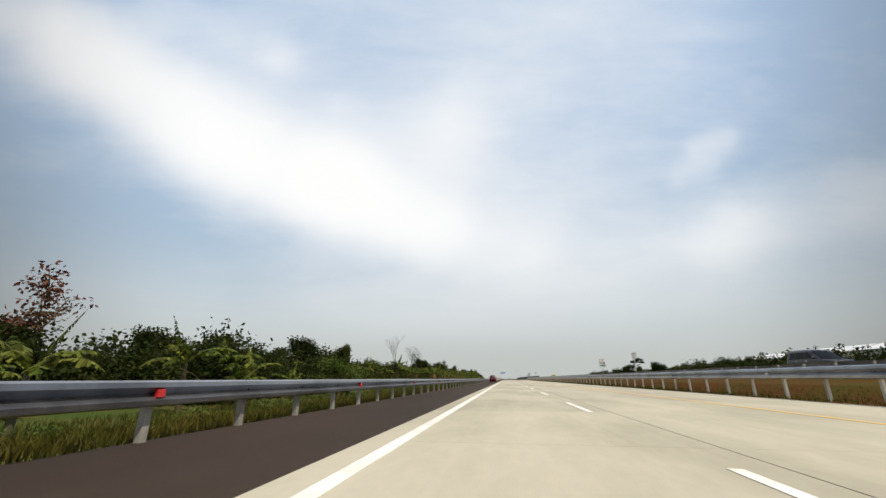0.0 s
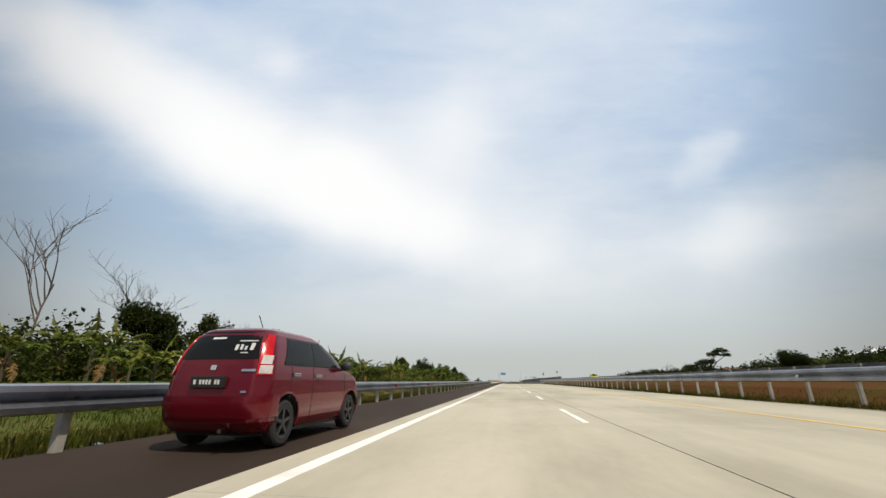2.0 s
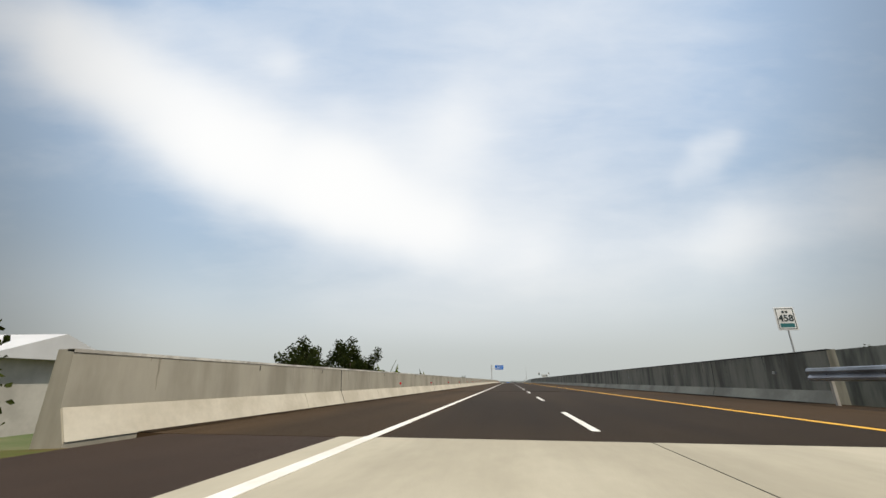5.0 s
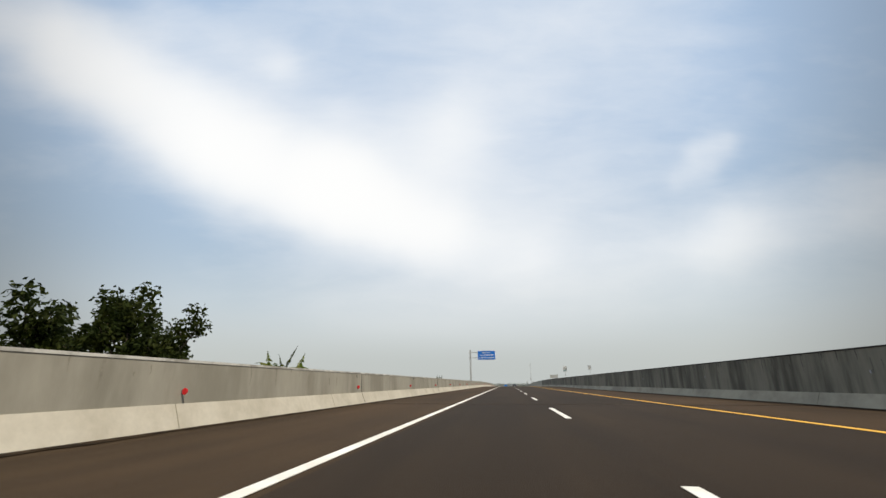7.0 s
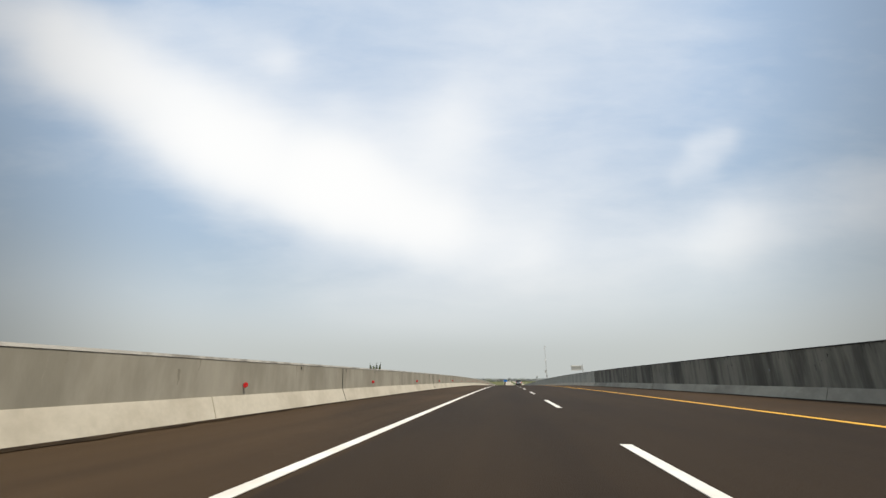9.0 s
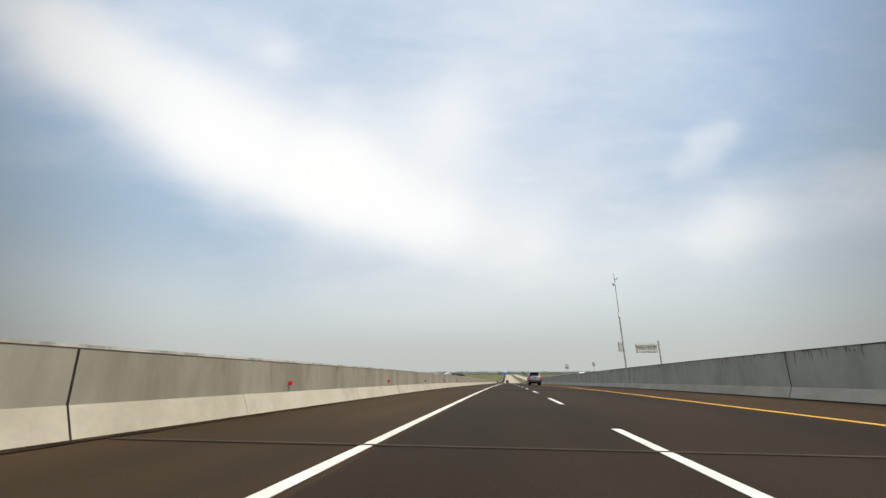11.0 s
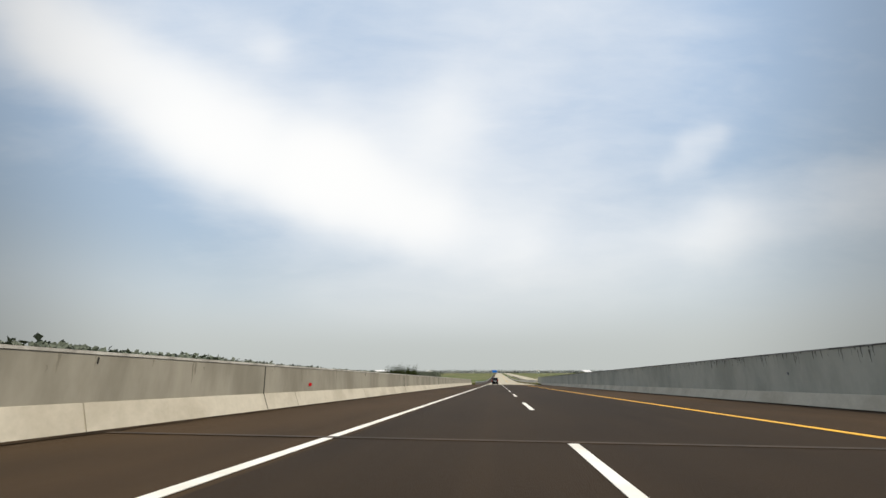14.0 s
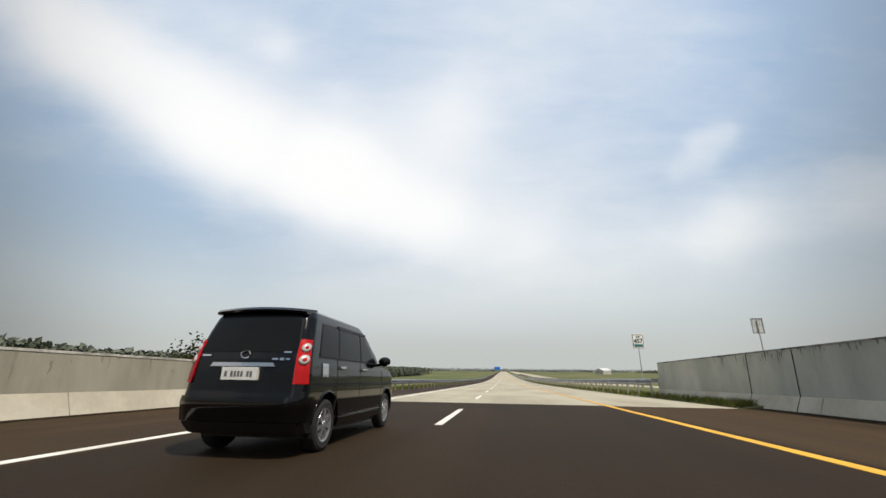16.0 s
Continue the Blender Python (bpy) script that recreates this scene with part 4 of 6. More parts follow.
def car(name, place, turn, label, paint, spec, scale, group=""):
    """A car from its table of sizes; y is forward, and it stands on its wheels."""
    ob = thing(name, place, label, "car", group, turn)
    sh = Shell(spec["rows"], spec["rear_corner"], spec["front_corner"], scale)
    S = scale
    bm = bmesh.new()
    R = (spec["wheel"][0] + 0.07) * S
    sh.body(bm, wells=[(wy * S, spec["wheel"][0] * S, R) for wy in spec["axles"]])
    body = part("body", bm, paint, ob, smooth=True)
    body.data.materials.append(SEAM_AND_SHADE)
    # glass
    zb, zt = spec["glass"]
    bm = bmesh.new()
    rear_span(sh, bm, spec["rear_glass"][0], spec["rear_glass"][1], lambda f: spec["rear_glass"][2] - 0.09 * f, 0.006)
    part("rear_window", bm, CAR_GLASS, ob, smooth=True)
    bm = bmesh.new()
    z0, z1 = spec["windscreen"]
    yf = lambda z: sh.at(z * S)[1] / S
    for side in (1, -1):
        pts = []
        for i in range(5):
            z = z0 + (z1 - z0) * i / 4
            hw = sh.at(z * S)[2] / S * 0.80
            pts.append([bm.verts.new((side * hw * k / 4 * S, (yf(z) + 0.012 - 0.10 * (k / 4) ** 2) * S, z * S)) for k in range(5)])
        for i in range(4):
            for k in range(4):
                q = [pts[i][k], pts[i][k + 1], pts[i + 1][k + 1], pts[i + 1][k]]
                bm.faces.new(q[::-1] if side > 0 else q)
    part("windscreen", bm, CAR_GLASS, ob, smooth=True)
    for side in (1, -1):
        g0, g1 = spec["side_glass"][0], spec["side_glass"][-1]
        bm = bmesh.new()
        sh.panel(bm, zb - 0.02, zt + 0.02, lambda f: g0[0] + (g0[1] - g0[0]) * f - 0.02, lambda f: g1[2] + (g1[3] - g1[2]) * f + 0.03, side, 0.003, 5, 16)
        part("window_frame", bm, BLACK_TRIM, ob, smooth=True)
        for lo0, lo1, hi0, hi1 in spec["side_glass"]:
            bm = bmesh.new()
            sh.panel(bm, zb, zt, lambda f: lo0 + (lo1 - lo0) * f, lambda f: hi0 + (hi1 - hi0) * f, side, 0.007)
            part("side_window", bm, CAR_GLASS, ob, smooth=True)
        for y, za, zc in spec["seams"]:
            bm = bmesh.new()
            sh.panel(bm, za, zc, y - 0.007, y + 0.007, side, 0.002, 8, 1)
            part("door_gap", bm, SEAM_AND_SHADE, ob)
        for y, z in spec["handles"]:
            bm = bmesh.new()
            hw = sh.at(z * S)[2]
            box(bm, side * hw - 0.005, side * hw + side * 0.035 * S, (y - 0.10) * S, (y + 0.10) * S, (z - 0.022) * S, (z + 0.022) * S, 0.008) if side > 0 else \
                box(bm, side * hw + side * 0.035 * S, side * hw + 0.005, (y - 0.10) * S, (y + 0.10) * S, (z - 0.022) * S, (z + 0.022) * S, 0.008)
            part("door_handle", bm, spec["handle"], ob)
        # mirror
        my, mz = spec["mirror"]
        hw = sh.at(mz * S)[2]
        bm = bmesh.new()
        bmesh.ops.create_icosphere(bm, subdivisions=2, radius=1.0)
        for v in bm.verts:
            v.co = Vector((side * (hw + 0.12 * S) + v.co.x * 0.115 * S, my * S + v.co.y * 0.075 * S, (mz + 0.02) * S + v.co.z * 0.085 * S))
        tube(bm, [(side * (hw - 0.02), my * S, (mz - 0.05) * S), (side * (hw + 0.1 * S), my * S, (mz - 0.02) * S)], 0.025 * S, 6)
        part("mirror", bm, spec["mirror_paint"], ob, smooth=True)
        # wheel arches and wheels
        for wy in spec["axles"]:
            r = spec["wheel"][0]
            zc = r * S
            hwm = sh.at(max(zc, sh.z0))[2]
            bm = bmesh.new()
            arc = []
            for k in range(25):
                a = math.pi * (k / 24 * 1.16 - 0.08)
                z = zc + math.sin(a) * (R + 0.012)
                if z > sh.z0 - 0.02:
                    arc.append((side * (sh.at(z)[2] - 0.006), wy * S + math.cos(a) * (R + 0.012), z))
            tube(bm, arc, spec.get("arch", 0.018) * S, 6)
            part("wheel_arch", bm, spec.get("arch_paint") or paint, ob, smooth=True)
            wheel(ob, hwm / S - spec["wheel"][1] / 2 + 0.022, wy, r, spec["wheel"][1], side, spec["rim"], spec["spokes"], S)
    # bumpers and sill
    bm = bmesh.new()
    z0, z1, run = spec["rear_bumper"]
    rear_span(sh, bm, z0, z1, run, 0.022)
    part("rear_bumper", bm, spec["bumper_paint"], ob, smooth=True)
    bm = bmesh.new()
    rear_span(sh, bm, sh.z0 / S + 0.005, z0 - 0.01, run - 0.05, 0.012)
    part("rear_skirt", bm, BLACK_TRIM if spec.get("dark_skirt", True) else paint, ob)
    # underside
    bm = bmesh.new()
    yr, yf_, hw = sh.at(sh.z0)
    box(bm, -hw * 0.9, hw * 0.9, yr * 0.86, yf_ * 0.86, sh.z0 - 0.06 * S, sh.z0 + 0.02)
    part("underbody", bm, BLACK_TRIM, ob)
    return ob, sh, body


def round_on(sh, bm, z, run, r, side, lift):
    """A round, slightly domed piece on the skin, at a height and a run from the rear's middle."""
    S = sh.scale
    middle = bm.verts.new(sh.point(z * S, run * S, lift + 0.008, side))
    rings = []
    for q, up_ in ((0.6, 0.006), (1.0, 0.0), (1.0, -0.02)):
        rings.append([bm.verts.new(sh.point((z + r * q * math.sin(k * math.tau / 20)) * S, (run + r * q * math.cos(k * math.tau / 20)) * S, lift + up_, side)) for k in range(20)])
    for k in range(20):
        n_ = (k + 1) % 20
        f = [middle, rings[0][k], rings[0][n_]]
        bm.faces.new(f if side > 0 else f[::-1])
        for a, b in zip(rings, rings[1:]):
            f = [a[k], b[k], b[n_], a[n_]]
            bm.faces.new(f if side > 0 else f[::-1])
    return bm


def tail_lamp(ob, sh, z0, z1, a, b, pieces):
    for side in (1, -1):
        bm = bmesh.new()
        sh.panel(bm, z0, z1, a, b, side, 0.014, 5, 6, "run")
        lamp = part("tail_lamp", bm, LAMP_RED, ob, smooth=True)
        for piece in pieces:
            bm = bmesh.new()
            if len(piece) == 3:
                round_on(sh, bm, *piece, side, 0.021)
            else:
                sh.panel(bm, *piece, side, 0.020, 3, 4, "run")
            lens = part("lens", bm, LAMP_CLEAR, lamp, "clear lens", smooth=True)
            if len(piece) == 3:
                bm = bmesh.new()
                round_on(sh, bm, piece[0], piece[1], piece[2] * 0.42, side, 0.026)
                part("bulb_cover", bm, LAMP_RED, lamp, smooth=True)


def number_plate(ob, sh, z0, z1, half, material, ink):
    S = sh.scale
    y = min(sh.at(z0 * S)[0], sh.at(z1 * S)[0]) - 0.03
    bm = bmesh.new()
    box(bm, -half * S, half * S, y - 0.008, y + 0.05, z0 * S, z1 * S, 0.004)
    plate_ = part("number_plate", bm, material, ob)
    zc, hh = (z0 + z1) / 2 * S, (z1 - z0) * 0.20 * S
    for x0, x1 in ((-0.80, -0.66), (-0.45, -0.33), (-0.26, -0.14), (-0.07, 0.05), (0.12, 0.24), (0.46, 0.58), (0.64, 0.76)):
        bm = bmesh.new()
        box(bm, x0 * half * S, x1 * half * S, y - 0.012, y - 0.004, zc - hh, zc + hh)
        part("bar", bm, ink, plate_)


def badge(ob, sh, z, x0, x1, hgt, material, name="badge"):
    S = sh.scale
    bm = bmesh.new()
    lo, hi = (x0, x1) if x0 >= 0 else (-x1, -x0)
    sh.panel(bm, z, z + hgt, lo, hi, 1 if x0 >= 0 else -1, 0.012, 1, 3, "run")
    part(name, bm, material, ob)


# black people carrier
MPV = dict(
    rows=[(0.24, -1.94, 1.96, 0.735), (0.36, -2.05, 2.04, 0.775), (0.58, -2.08, 2.06, 0.79), (0.70, -2.05, 2.05, 0.79), (0.90, -2.03, 1.99, 0.785), (0.98, -2.02, 1.86, 0.78),
          (1.05, -2.01, 1.20, 0.77), (1.20, -1.97, 0.98, 0.752), (1.40, -1.90, 0.68, 0.722), (1.55, -1.84, 0.44, 0.692), (1.63, -1.79, 0.26, 0.66), (1.675, -1.70, 0.10, 0.58)],
    rear_corner=0.17, front_corner=0.42, glass=(1.10, 1.50), rear_glass=(1.13, 1.59, 0.62), windscreen=(1.07, 1.58),
    side_glass=[(-1.62, -1.50, -1.12, -1.02), (-1.02, -0.95, -0.20, -0.16), (-0.12, -0.10, 0.92, 0.40)],
    seams=[(-1.06, 0.45, 1.58), (-0.16, 0.36, 1.58), (0.98, 0.45, 1.05)], handles=[(-0.92, 0.98), (-0.02, 0.97)], handle=CHROME,
    mirror=(0.80, 1.12), axles=(-1.30, 1.355), wheel=(0.30, 0.19), rim=ALLOY, spokes=7, rear_bumper=(0.38, 0.64, 0.98))
BLACK_PAINT = car_paint("black_paint", (0.0025, 0.0025, 0.003), 0.0, 0.08, 0.25, 0.30)
MPV["rows"] = [(z, a, b, w * 0.955) for z, a, b, w in MPV["rows"]]
MPV["mirror_paint"] = MPV["bumper_paint"] = BLACK_PAINT
SC = 0.80
ob, sh, body = car("people_carrier", (-1.33, 608.92, zr(608.9)), 0.0, "black people carrier with red tail lamps in the slow lane", BLACK_PAINT, MPV, SC)
ob.rotation_euler = (fall(609), 0, 0)
tail_lamp(ob, sh, 0.78, 1.28, lambda f: 0.625 - 0.015 * f, lambda f: 0.80 - 0.055 * f, [(1.185, 0.692, 0.052), (1.045, 0.70, 0.058)])
number_plate(ob, sh, 0.815, 0.955, 0.215, PLATE_WHITE, PLATE_INK)
bm = bmesh.new()
rear_span(sh, bm, 0.965, 1.008, lambda f: 0.40 - 0.03 * f, 0.03)
part("garnish", bm, CHROME, ob, "chrome strip above the number plate")
bm = bmesh.new()
for k in range(20):
    a0, a1 = k * math.tau / 20, (k + 1) * math.tau / 20
    y0 = sh.at(1.10 * SC)[0] - 0.012
    tube(bm, [(math.cos(a0) * 0.058 * SC, y0, (1.10 + math.sin(a0) * 0.042) * SC), (math.cos(a1) * 0.058 * SC, y0, (1.10 + math.sin(a1) * 0.042) * SC)], 0.008 * SC, 5)
part("badge", bm, CHROME, ob, "plain chrome ring badge")
badge(ob, sh, 1.08, -0.57, -0.45, 0.02, CHROME)
badge(ob, sh, 1.04, 0.34, 0.41, 0.02, CHROME)
badge(ob, sh, 1.035, 0.43, 0.48, 0.03, CHROME)
badge(ob, sh, 1.04, 0.50, 0.55, 0.02, CHROME)
badge(ob, sh, 1.12, 0.46, 0.55, 0.018, CHROME)
bm = bmesh.new()
bars = [[bm.verts.new((x * SC, y * SC, (z - 0.028 * (x / 0.6) ** 2) * SC)) for y, z in ((-1.87 + 0.05 * (x / 0.6) ** 2, 1.625), (-1.885 + 0.05 * (x / 0.6) ** 2, 1.65), (-1.84 + 0.05 * (x / 0.6) ** 2, 1.682), (-1.55, 1.71), (-1.55, 1.62))]
        for x in [0.6 * (k / 8 - 1) for k in range(17)]]
for a, b in zip(bars, bars[1:]):
    for k in range(5):
        bm.faces.new((a[k], b[k], b[(k + 1) % 5], a[(k + 1) % 5])[::-1])
bm.faces.new(bars[0])
bm.faces.new(bars[-1][::-1])
part("spoiler", bm, BLACK_PAINT, ob)
bm = bmesh.new()
tube(bm, [(-0.02, -1.98 * SC, 1.13 * SC), (-0.34 * SC, -1.95 * SC, 1.15 * SC)], 0.012, 6)
part("wiper", bm, BLACK_TRIM, ob)
bm = bmesh.new()
sh.panel(bm, 0.86, 1.02, -1.55, -1.38, 1, 0.01)
part("fuel_flap", bm, CHROME, ob, "chrome fuel flap cover")
for side in (1, -1):
    bm = bmesh.new()
    sh.panel(bm, 0.255, 0.35, -0.92, 0.98, side, 0.02)
    part("side_skirt", bm, BLACK_PAINT, ob)
    bm = bmesh.new()
    sh.panel(bm, 1.505, 1.545, -1.0, 0.42, side, 0.014)
    part("rain_guard", bm, BLACK_TRIM, ob)

# red hatchback, parked on the shoulder
HATCH = dict(
    rows=[(0.22, -1.70, 1.74, 0.76), (0.34, -1.83, 1.84, 0.81), (0.52, -1.86, 1.86, 0.838), (0.66, -1.85, 1.85, 0.84), (0.86, -1.82, 1.76, 0.835), (0.95, -1.80, 1.55, 0.828),
          (1.04, -1.78, 1.05, 0.815), (1.18, -1.74, 0.84, 0.785), (1.34, -1.67, 0.56, 0.745), (1.46, -1.60, 0.30, 0.70), (1.53, -1.53, 0.10, 0.645), (1.565, -1.42, -0.05, 0.55)],
    rear_corner=0.24, front_corner=0.46, glass=(1.07, 1.43), rear_glass=(1.12, 1.50, 0.57), windscreen=(1.06, 1.48),
    side_glass=[(-1.30, -1.10, -0.46, -0.44), (-0.40, -0.38, 0.80, 0.22)],
    seams=[(-1.10, 0.62, 1.40), (-0.43, 0.34, 1.44), (0.86, 0.45, 1.04)], handles=[(-0.98, 0.93), (-0.28, 0.92)], handle=CHROME,
    mirror=(0.66, 1.08), axles=(-1.16, 1.20), wheel=(0.30, 0.19), rim=BLACK_RIM, spokes=5, rear_bumper=(0.40, 0.66, 1.05))
RED_PAINT = car_paint("red_paint", (0.135, 0.003, 0.012), 0.45, 0.22, 0.4)
HATCH["rows"] = [(z, a, b, w * 0.875 * (1 if z < 1.2 else 1 - (z - 1.2) * 0.22)) for z, a, b, w in HATCH["rows"]]
HATCH["mirror_paint"], HATCH["bumper_paint"], HATCH["dark_skirt"] = BLACK_TRIM, RED_PAINT, False
SC = 0.81
ob, sh, body = car("hatchback", (-4.36, 90.25, 0.0), 0.0, "dark red hatchback parked on the asphalt shoulder by the crash barrier", RED_PAINT, HATCH, SC)
tail_lamp(ob, sh, 0.92, 1.46, lambda f: 0.60 - 0.05 * f, lambda f: 0.80 - 0.15 * f, [(1.055, 1.17, 0.615, 0.745), (0.935, 1.04, 0.62, 0.775)])
number_plate(ob, sh, 0.76, 0.90, 0.235, PLATE_BLACK, PLATE_WHITE)
badge(ob, sh, 0.98, -0.04, 0.0, 0.06, CHROME)
badge(ob, sh, 0.98, 0.0, 0.04, 0.06, CHROME)
badge(ob, sh, 0.96, 0.40, 0.58, 0.03, CHROME)
badge(ob, sh, 0.70, 0.46, 0.53, 0.025, CHROME)
badge(ob, sh, 1.39, -0.20, 0.0, 0.025, PLATE_WHITE, "sticker")
bm = bmesh.new()
for i, (x0, x1, za, zb) in enumerate(((0.22, 0.47, 1.355, 1.368), (0.20, 0.24, 1.235, 1.31), (0.27, 0.305, 1.24, 1.31), (0.335, 0.365, 1.24, 1.29), (0.41, 0.46, 1.235, 1.33), (0.30, 0.40, 1.195, 1.207))):
    sh.panel(bm, za, zb, x0, x1, 1, 0.010, 1, 2, "run")
part("sticker", bm, PLATE_WHITE, ob, "white window stickers as bars")
bm = bmesh.new()
tube(bm, [(0.30 * SC, -1.70 * SC, 0.27 * SC), (0.30 * SC, -1.90 * SC, 0.26 * SC)], 0.022, 12)
part("exhaust", bm, CHROME, ob)
bm = bmesh.new()
tube(bm, [(0.05, -0.9 * SC, 1.57 * SC), (0.05, -1.08 * SC, 1.80 * SC)], 0.006, 5)
part("aerial", bm, BLACK_TRIM, ob)

# silver sport utility vehicle in the fast lane
SUV = dict(
    rows=[(0.36, -2.18, 2.16, 0.80), (0.50, -2.36, 2.33, 0.87), (0.72, -2.39, 2.36, 0.905), (0.88, -2.37, 2.30, 0.910), (0.98, -2.35, 2.16, 0.906), (1.06, -2.33, 1.92, 0.898), (1.13, -2.31, 1.55, 0.886),
          (1.19, -2.29, 1.24, 0.872), (1.34, -2.22, 0.98, 0.838), (1.54, -2.12, 0.66, 0.788), (1.68, -2.02, 0.36, 0.738), (1.76, -1.94, 0.12, 0.685), (1.80, -1.80, -0.05, 0.59)],
    rear_corner=0.26, front_corner=0.48, glass=(1.22, 1.62), rear_glass=(1.28, 1.68, 0.70), windscreen=(1.24, 1.70),
    side_glass=[(-1.75, -1.45, -1.02, -0.95), (-0.98, -0.92, -0.10, -0.08), (-0.04, -0.02, 1.02, 0.42)],
    seams=[(-1.02, 0.92, 1.20), (-0.06, 0.46, 1.20), (1.10, 0.50, 1.18)], handles=[(-0.88, 1.07), (0.08, 1.05)], handle=CHROME,
    mirror=(0.86, 1.25), axles=(-1.38, 1.42), wheel=(0.38, 0.25), rim=ALLOY, spokes=10, arch=0.03, rear_bumper=(0.52, 0.80, 1.05))
SILVER = car_paint("silver_paint", (0.29, 0.30, 0.31), 0.9, 0.27, 0.3)
SUV["mirror_paint"], SUV["bumper_paint"] = BLACK_TRIM, SILVER
SC = 0.97
ob, sh, body = car("sport_utility_car", (2.30, 473.25, zr(473.25)), 0.0, "silver sport utility car with tinted windows in the fast lane", SILVER, SUV, SC)
ob.rotation_euler = (fall(473.3), 0, 0)
tail_lamp(ob, sh, 0.82, 1.24, 0.72, 0.95, [])
number_plate(ob, sh, 0.95, 1.08, 0.24, PLATE_BLACK, PLATE_WHITE)
for side in (1, -1):
    bm = bmesh.new()
    sh.panel(bm, 1.195, 1.215, -1.72, 1.04, side, 0.012, 1, 14)
    part("sill_strip", bm, CHROME, ob, "chrome strip under the windows")
    bm = bmesh.new()
    hw = sh.at(0.45 * SC)[2]
    box(bm, min(side * (hw - 0.1), side * (hw + 0.09)), max(side * (hw - 0.1), side * (hw + 0.09)), -0.88 * SC, 0.92 * SC, 0.36 * SC, 0.42 * SC, 0.015)
    part("running_board", bm, ALLOY, ob)
    bm = bmesh.new()
    tube(bm, [(side * 0.60 * SC, -1.6 * SC, 1.80 * SC), (side * 0.61 * SC, -1.5 * SC, 1.845 * SC), (side * 0.63 * SC, -0.1 * SC, 1.835 * SC), (side * 0.62 * SC, 0.05 * SC, 1.79 * SC)], 0.02, 8)
    part("roof_rail", bm, ALLOY, ob)
    bm = bmesh.new()
    sh.panel(bm, 1.605, 1.645, -0.95, 0.40, side, 0.018)
    part("rain_guard", bm, BLACK_TRIM, ob)
bm = bmesh.new()
sh.panel(bm, 1.02, 1.15, -1.52, -1.34, -1, 0.006)
part("fuel_flap", bm, SILVER, ob)
bm = bmesh.new()
box(bm, -0.60 * SC, 0.60 * SC, -2.16 * SC, -1.80 * SC, 1.74 * SC, 1.78 * SC, 0.02)
part("spoiler", bm, SILVER, ob)

# traffic on the opposite carriageway
for nm, paint_color, spec, x, y, words, sc in (
        ("people_carrier", (0.012, 0.012, 0.016), MPV, 16.6, 36.4, "black people carrier on the opposite carriageway", 0.92),
        ("hatchback", (0.58, 0.52, 0.04), HATCH, 16.6, 176.5, "bright yellow hatchback on the opposite carriageway", 0.9)):
    pt = car_paint(nm + "_paint", paint_color)
    table = dict(spec)
    table["mirror_paint"] = table["bumper_paint"] = pt
    ob, sh, body = car(nm, (x, y, 0.78), 180.0, words, pt, table, sc, "oncoming traffic")

# ---- plants ----
def foliage(name, base, other, grow=0.35):
    return surface(name, base, other, 0.55, grain=6, stain=0.5, spread=0.25, bump=0, per_island=grow, through_light=0.25, gloss=0.05)


LEAF_DARK = foliage("dark_leaves", (0.020, 0.030, 0.007), (0.038, 0.046, 0.010))
LEAF_MID = foliage("green_leaves", (0.032, 0.046, 0.008), (0.064, 0.070, 0.014))
LEAF_LIGHT = foliage("light_leaves", (0.080, 0.115, 0.024), (0.12, 0.13, 0.035))
LEAF_RED = foliage("russet_leaves", (0.16, 0.06, 0.045), (0.09, 0.06, 0.03))
BANANA = foliage("banana_leaves", (0.048, 0.074, 0.010), (0.140, 0.145, 0.026), 0.7)
BANANA_DRY = foliage("dry_banana_leaves", (0.22, 0.13, 0.05), (0.15, 0.10, 0.04))
GRASS = foliage("grass_blades", (0.046, 0.054, 0.008), (0.105, 0.082, 0.017), 0.5)
GRASS_DRY = foliage("dry_grass_blades", (0.088, 0.074, 0.020), (0.080, 0.080, 0.020), 0.5)
BARK = surface("bark", (0.10, 0.075, 0.055), (0.06, 0.045, 0.035), 0.95, grain=12, stain=3, spread=0.3, bump=0.5, bump_scale=25, local=True)
PALE_BARK = surface("bare_bark", (0.12, 0.095, 0.078), (0.08, 0.064, 0.05), 0.95, grain=12, stain=3, spread=0.3, bump=0.5, bump_scale=25, local=True)
STEM = surface("banana_stem", (0.065, 0.065, 0.028), (0.07, 0.045, 0.024), 0.8, grain=10, stain=4, spread=0.25, local=True)


GRASS_BRIGHT = foliage("bright_grass_blades", (0.10, 0.125, 0.024), (0.16, 0.15, 0.045), 0.5)


def leaf_quads(points, size, rnd, droop=0.3, ratio=0.55):
    """Small bent leaves at the points, two faces each."""
    verts, faces = [], []
    for p in points:
        s = size * rnd.uniform(0.6, 1.35)
        d = Vector((rnd.gauss(0, 1), rnd.gauss(0, 1), rnd.gauss(-droop, 0.7))).normalized()
        side = d.cross(Vector((rnd.gauss(0, 1), rnd.gauss(0, 1), rnd.gauss(0, 1)))).normalized()
        w = side * s * ratio * 0.5
        up = d.cross(side) * s * 0.12
        i = len(verts)
        p = Vector(p)
        verts += [p, p + d * s * 0.5 + w - up, p + d * s * 0.5 - w - up, p + d * s]
        faces += [(i, i + 1, i + 3), (i, i + 3, i + 2)]
    return verts, faces


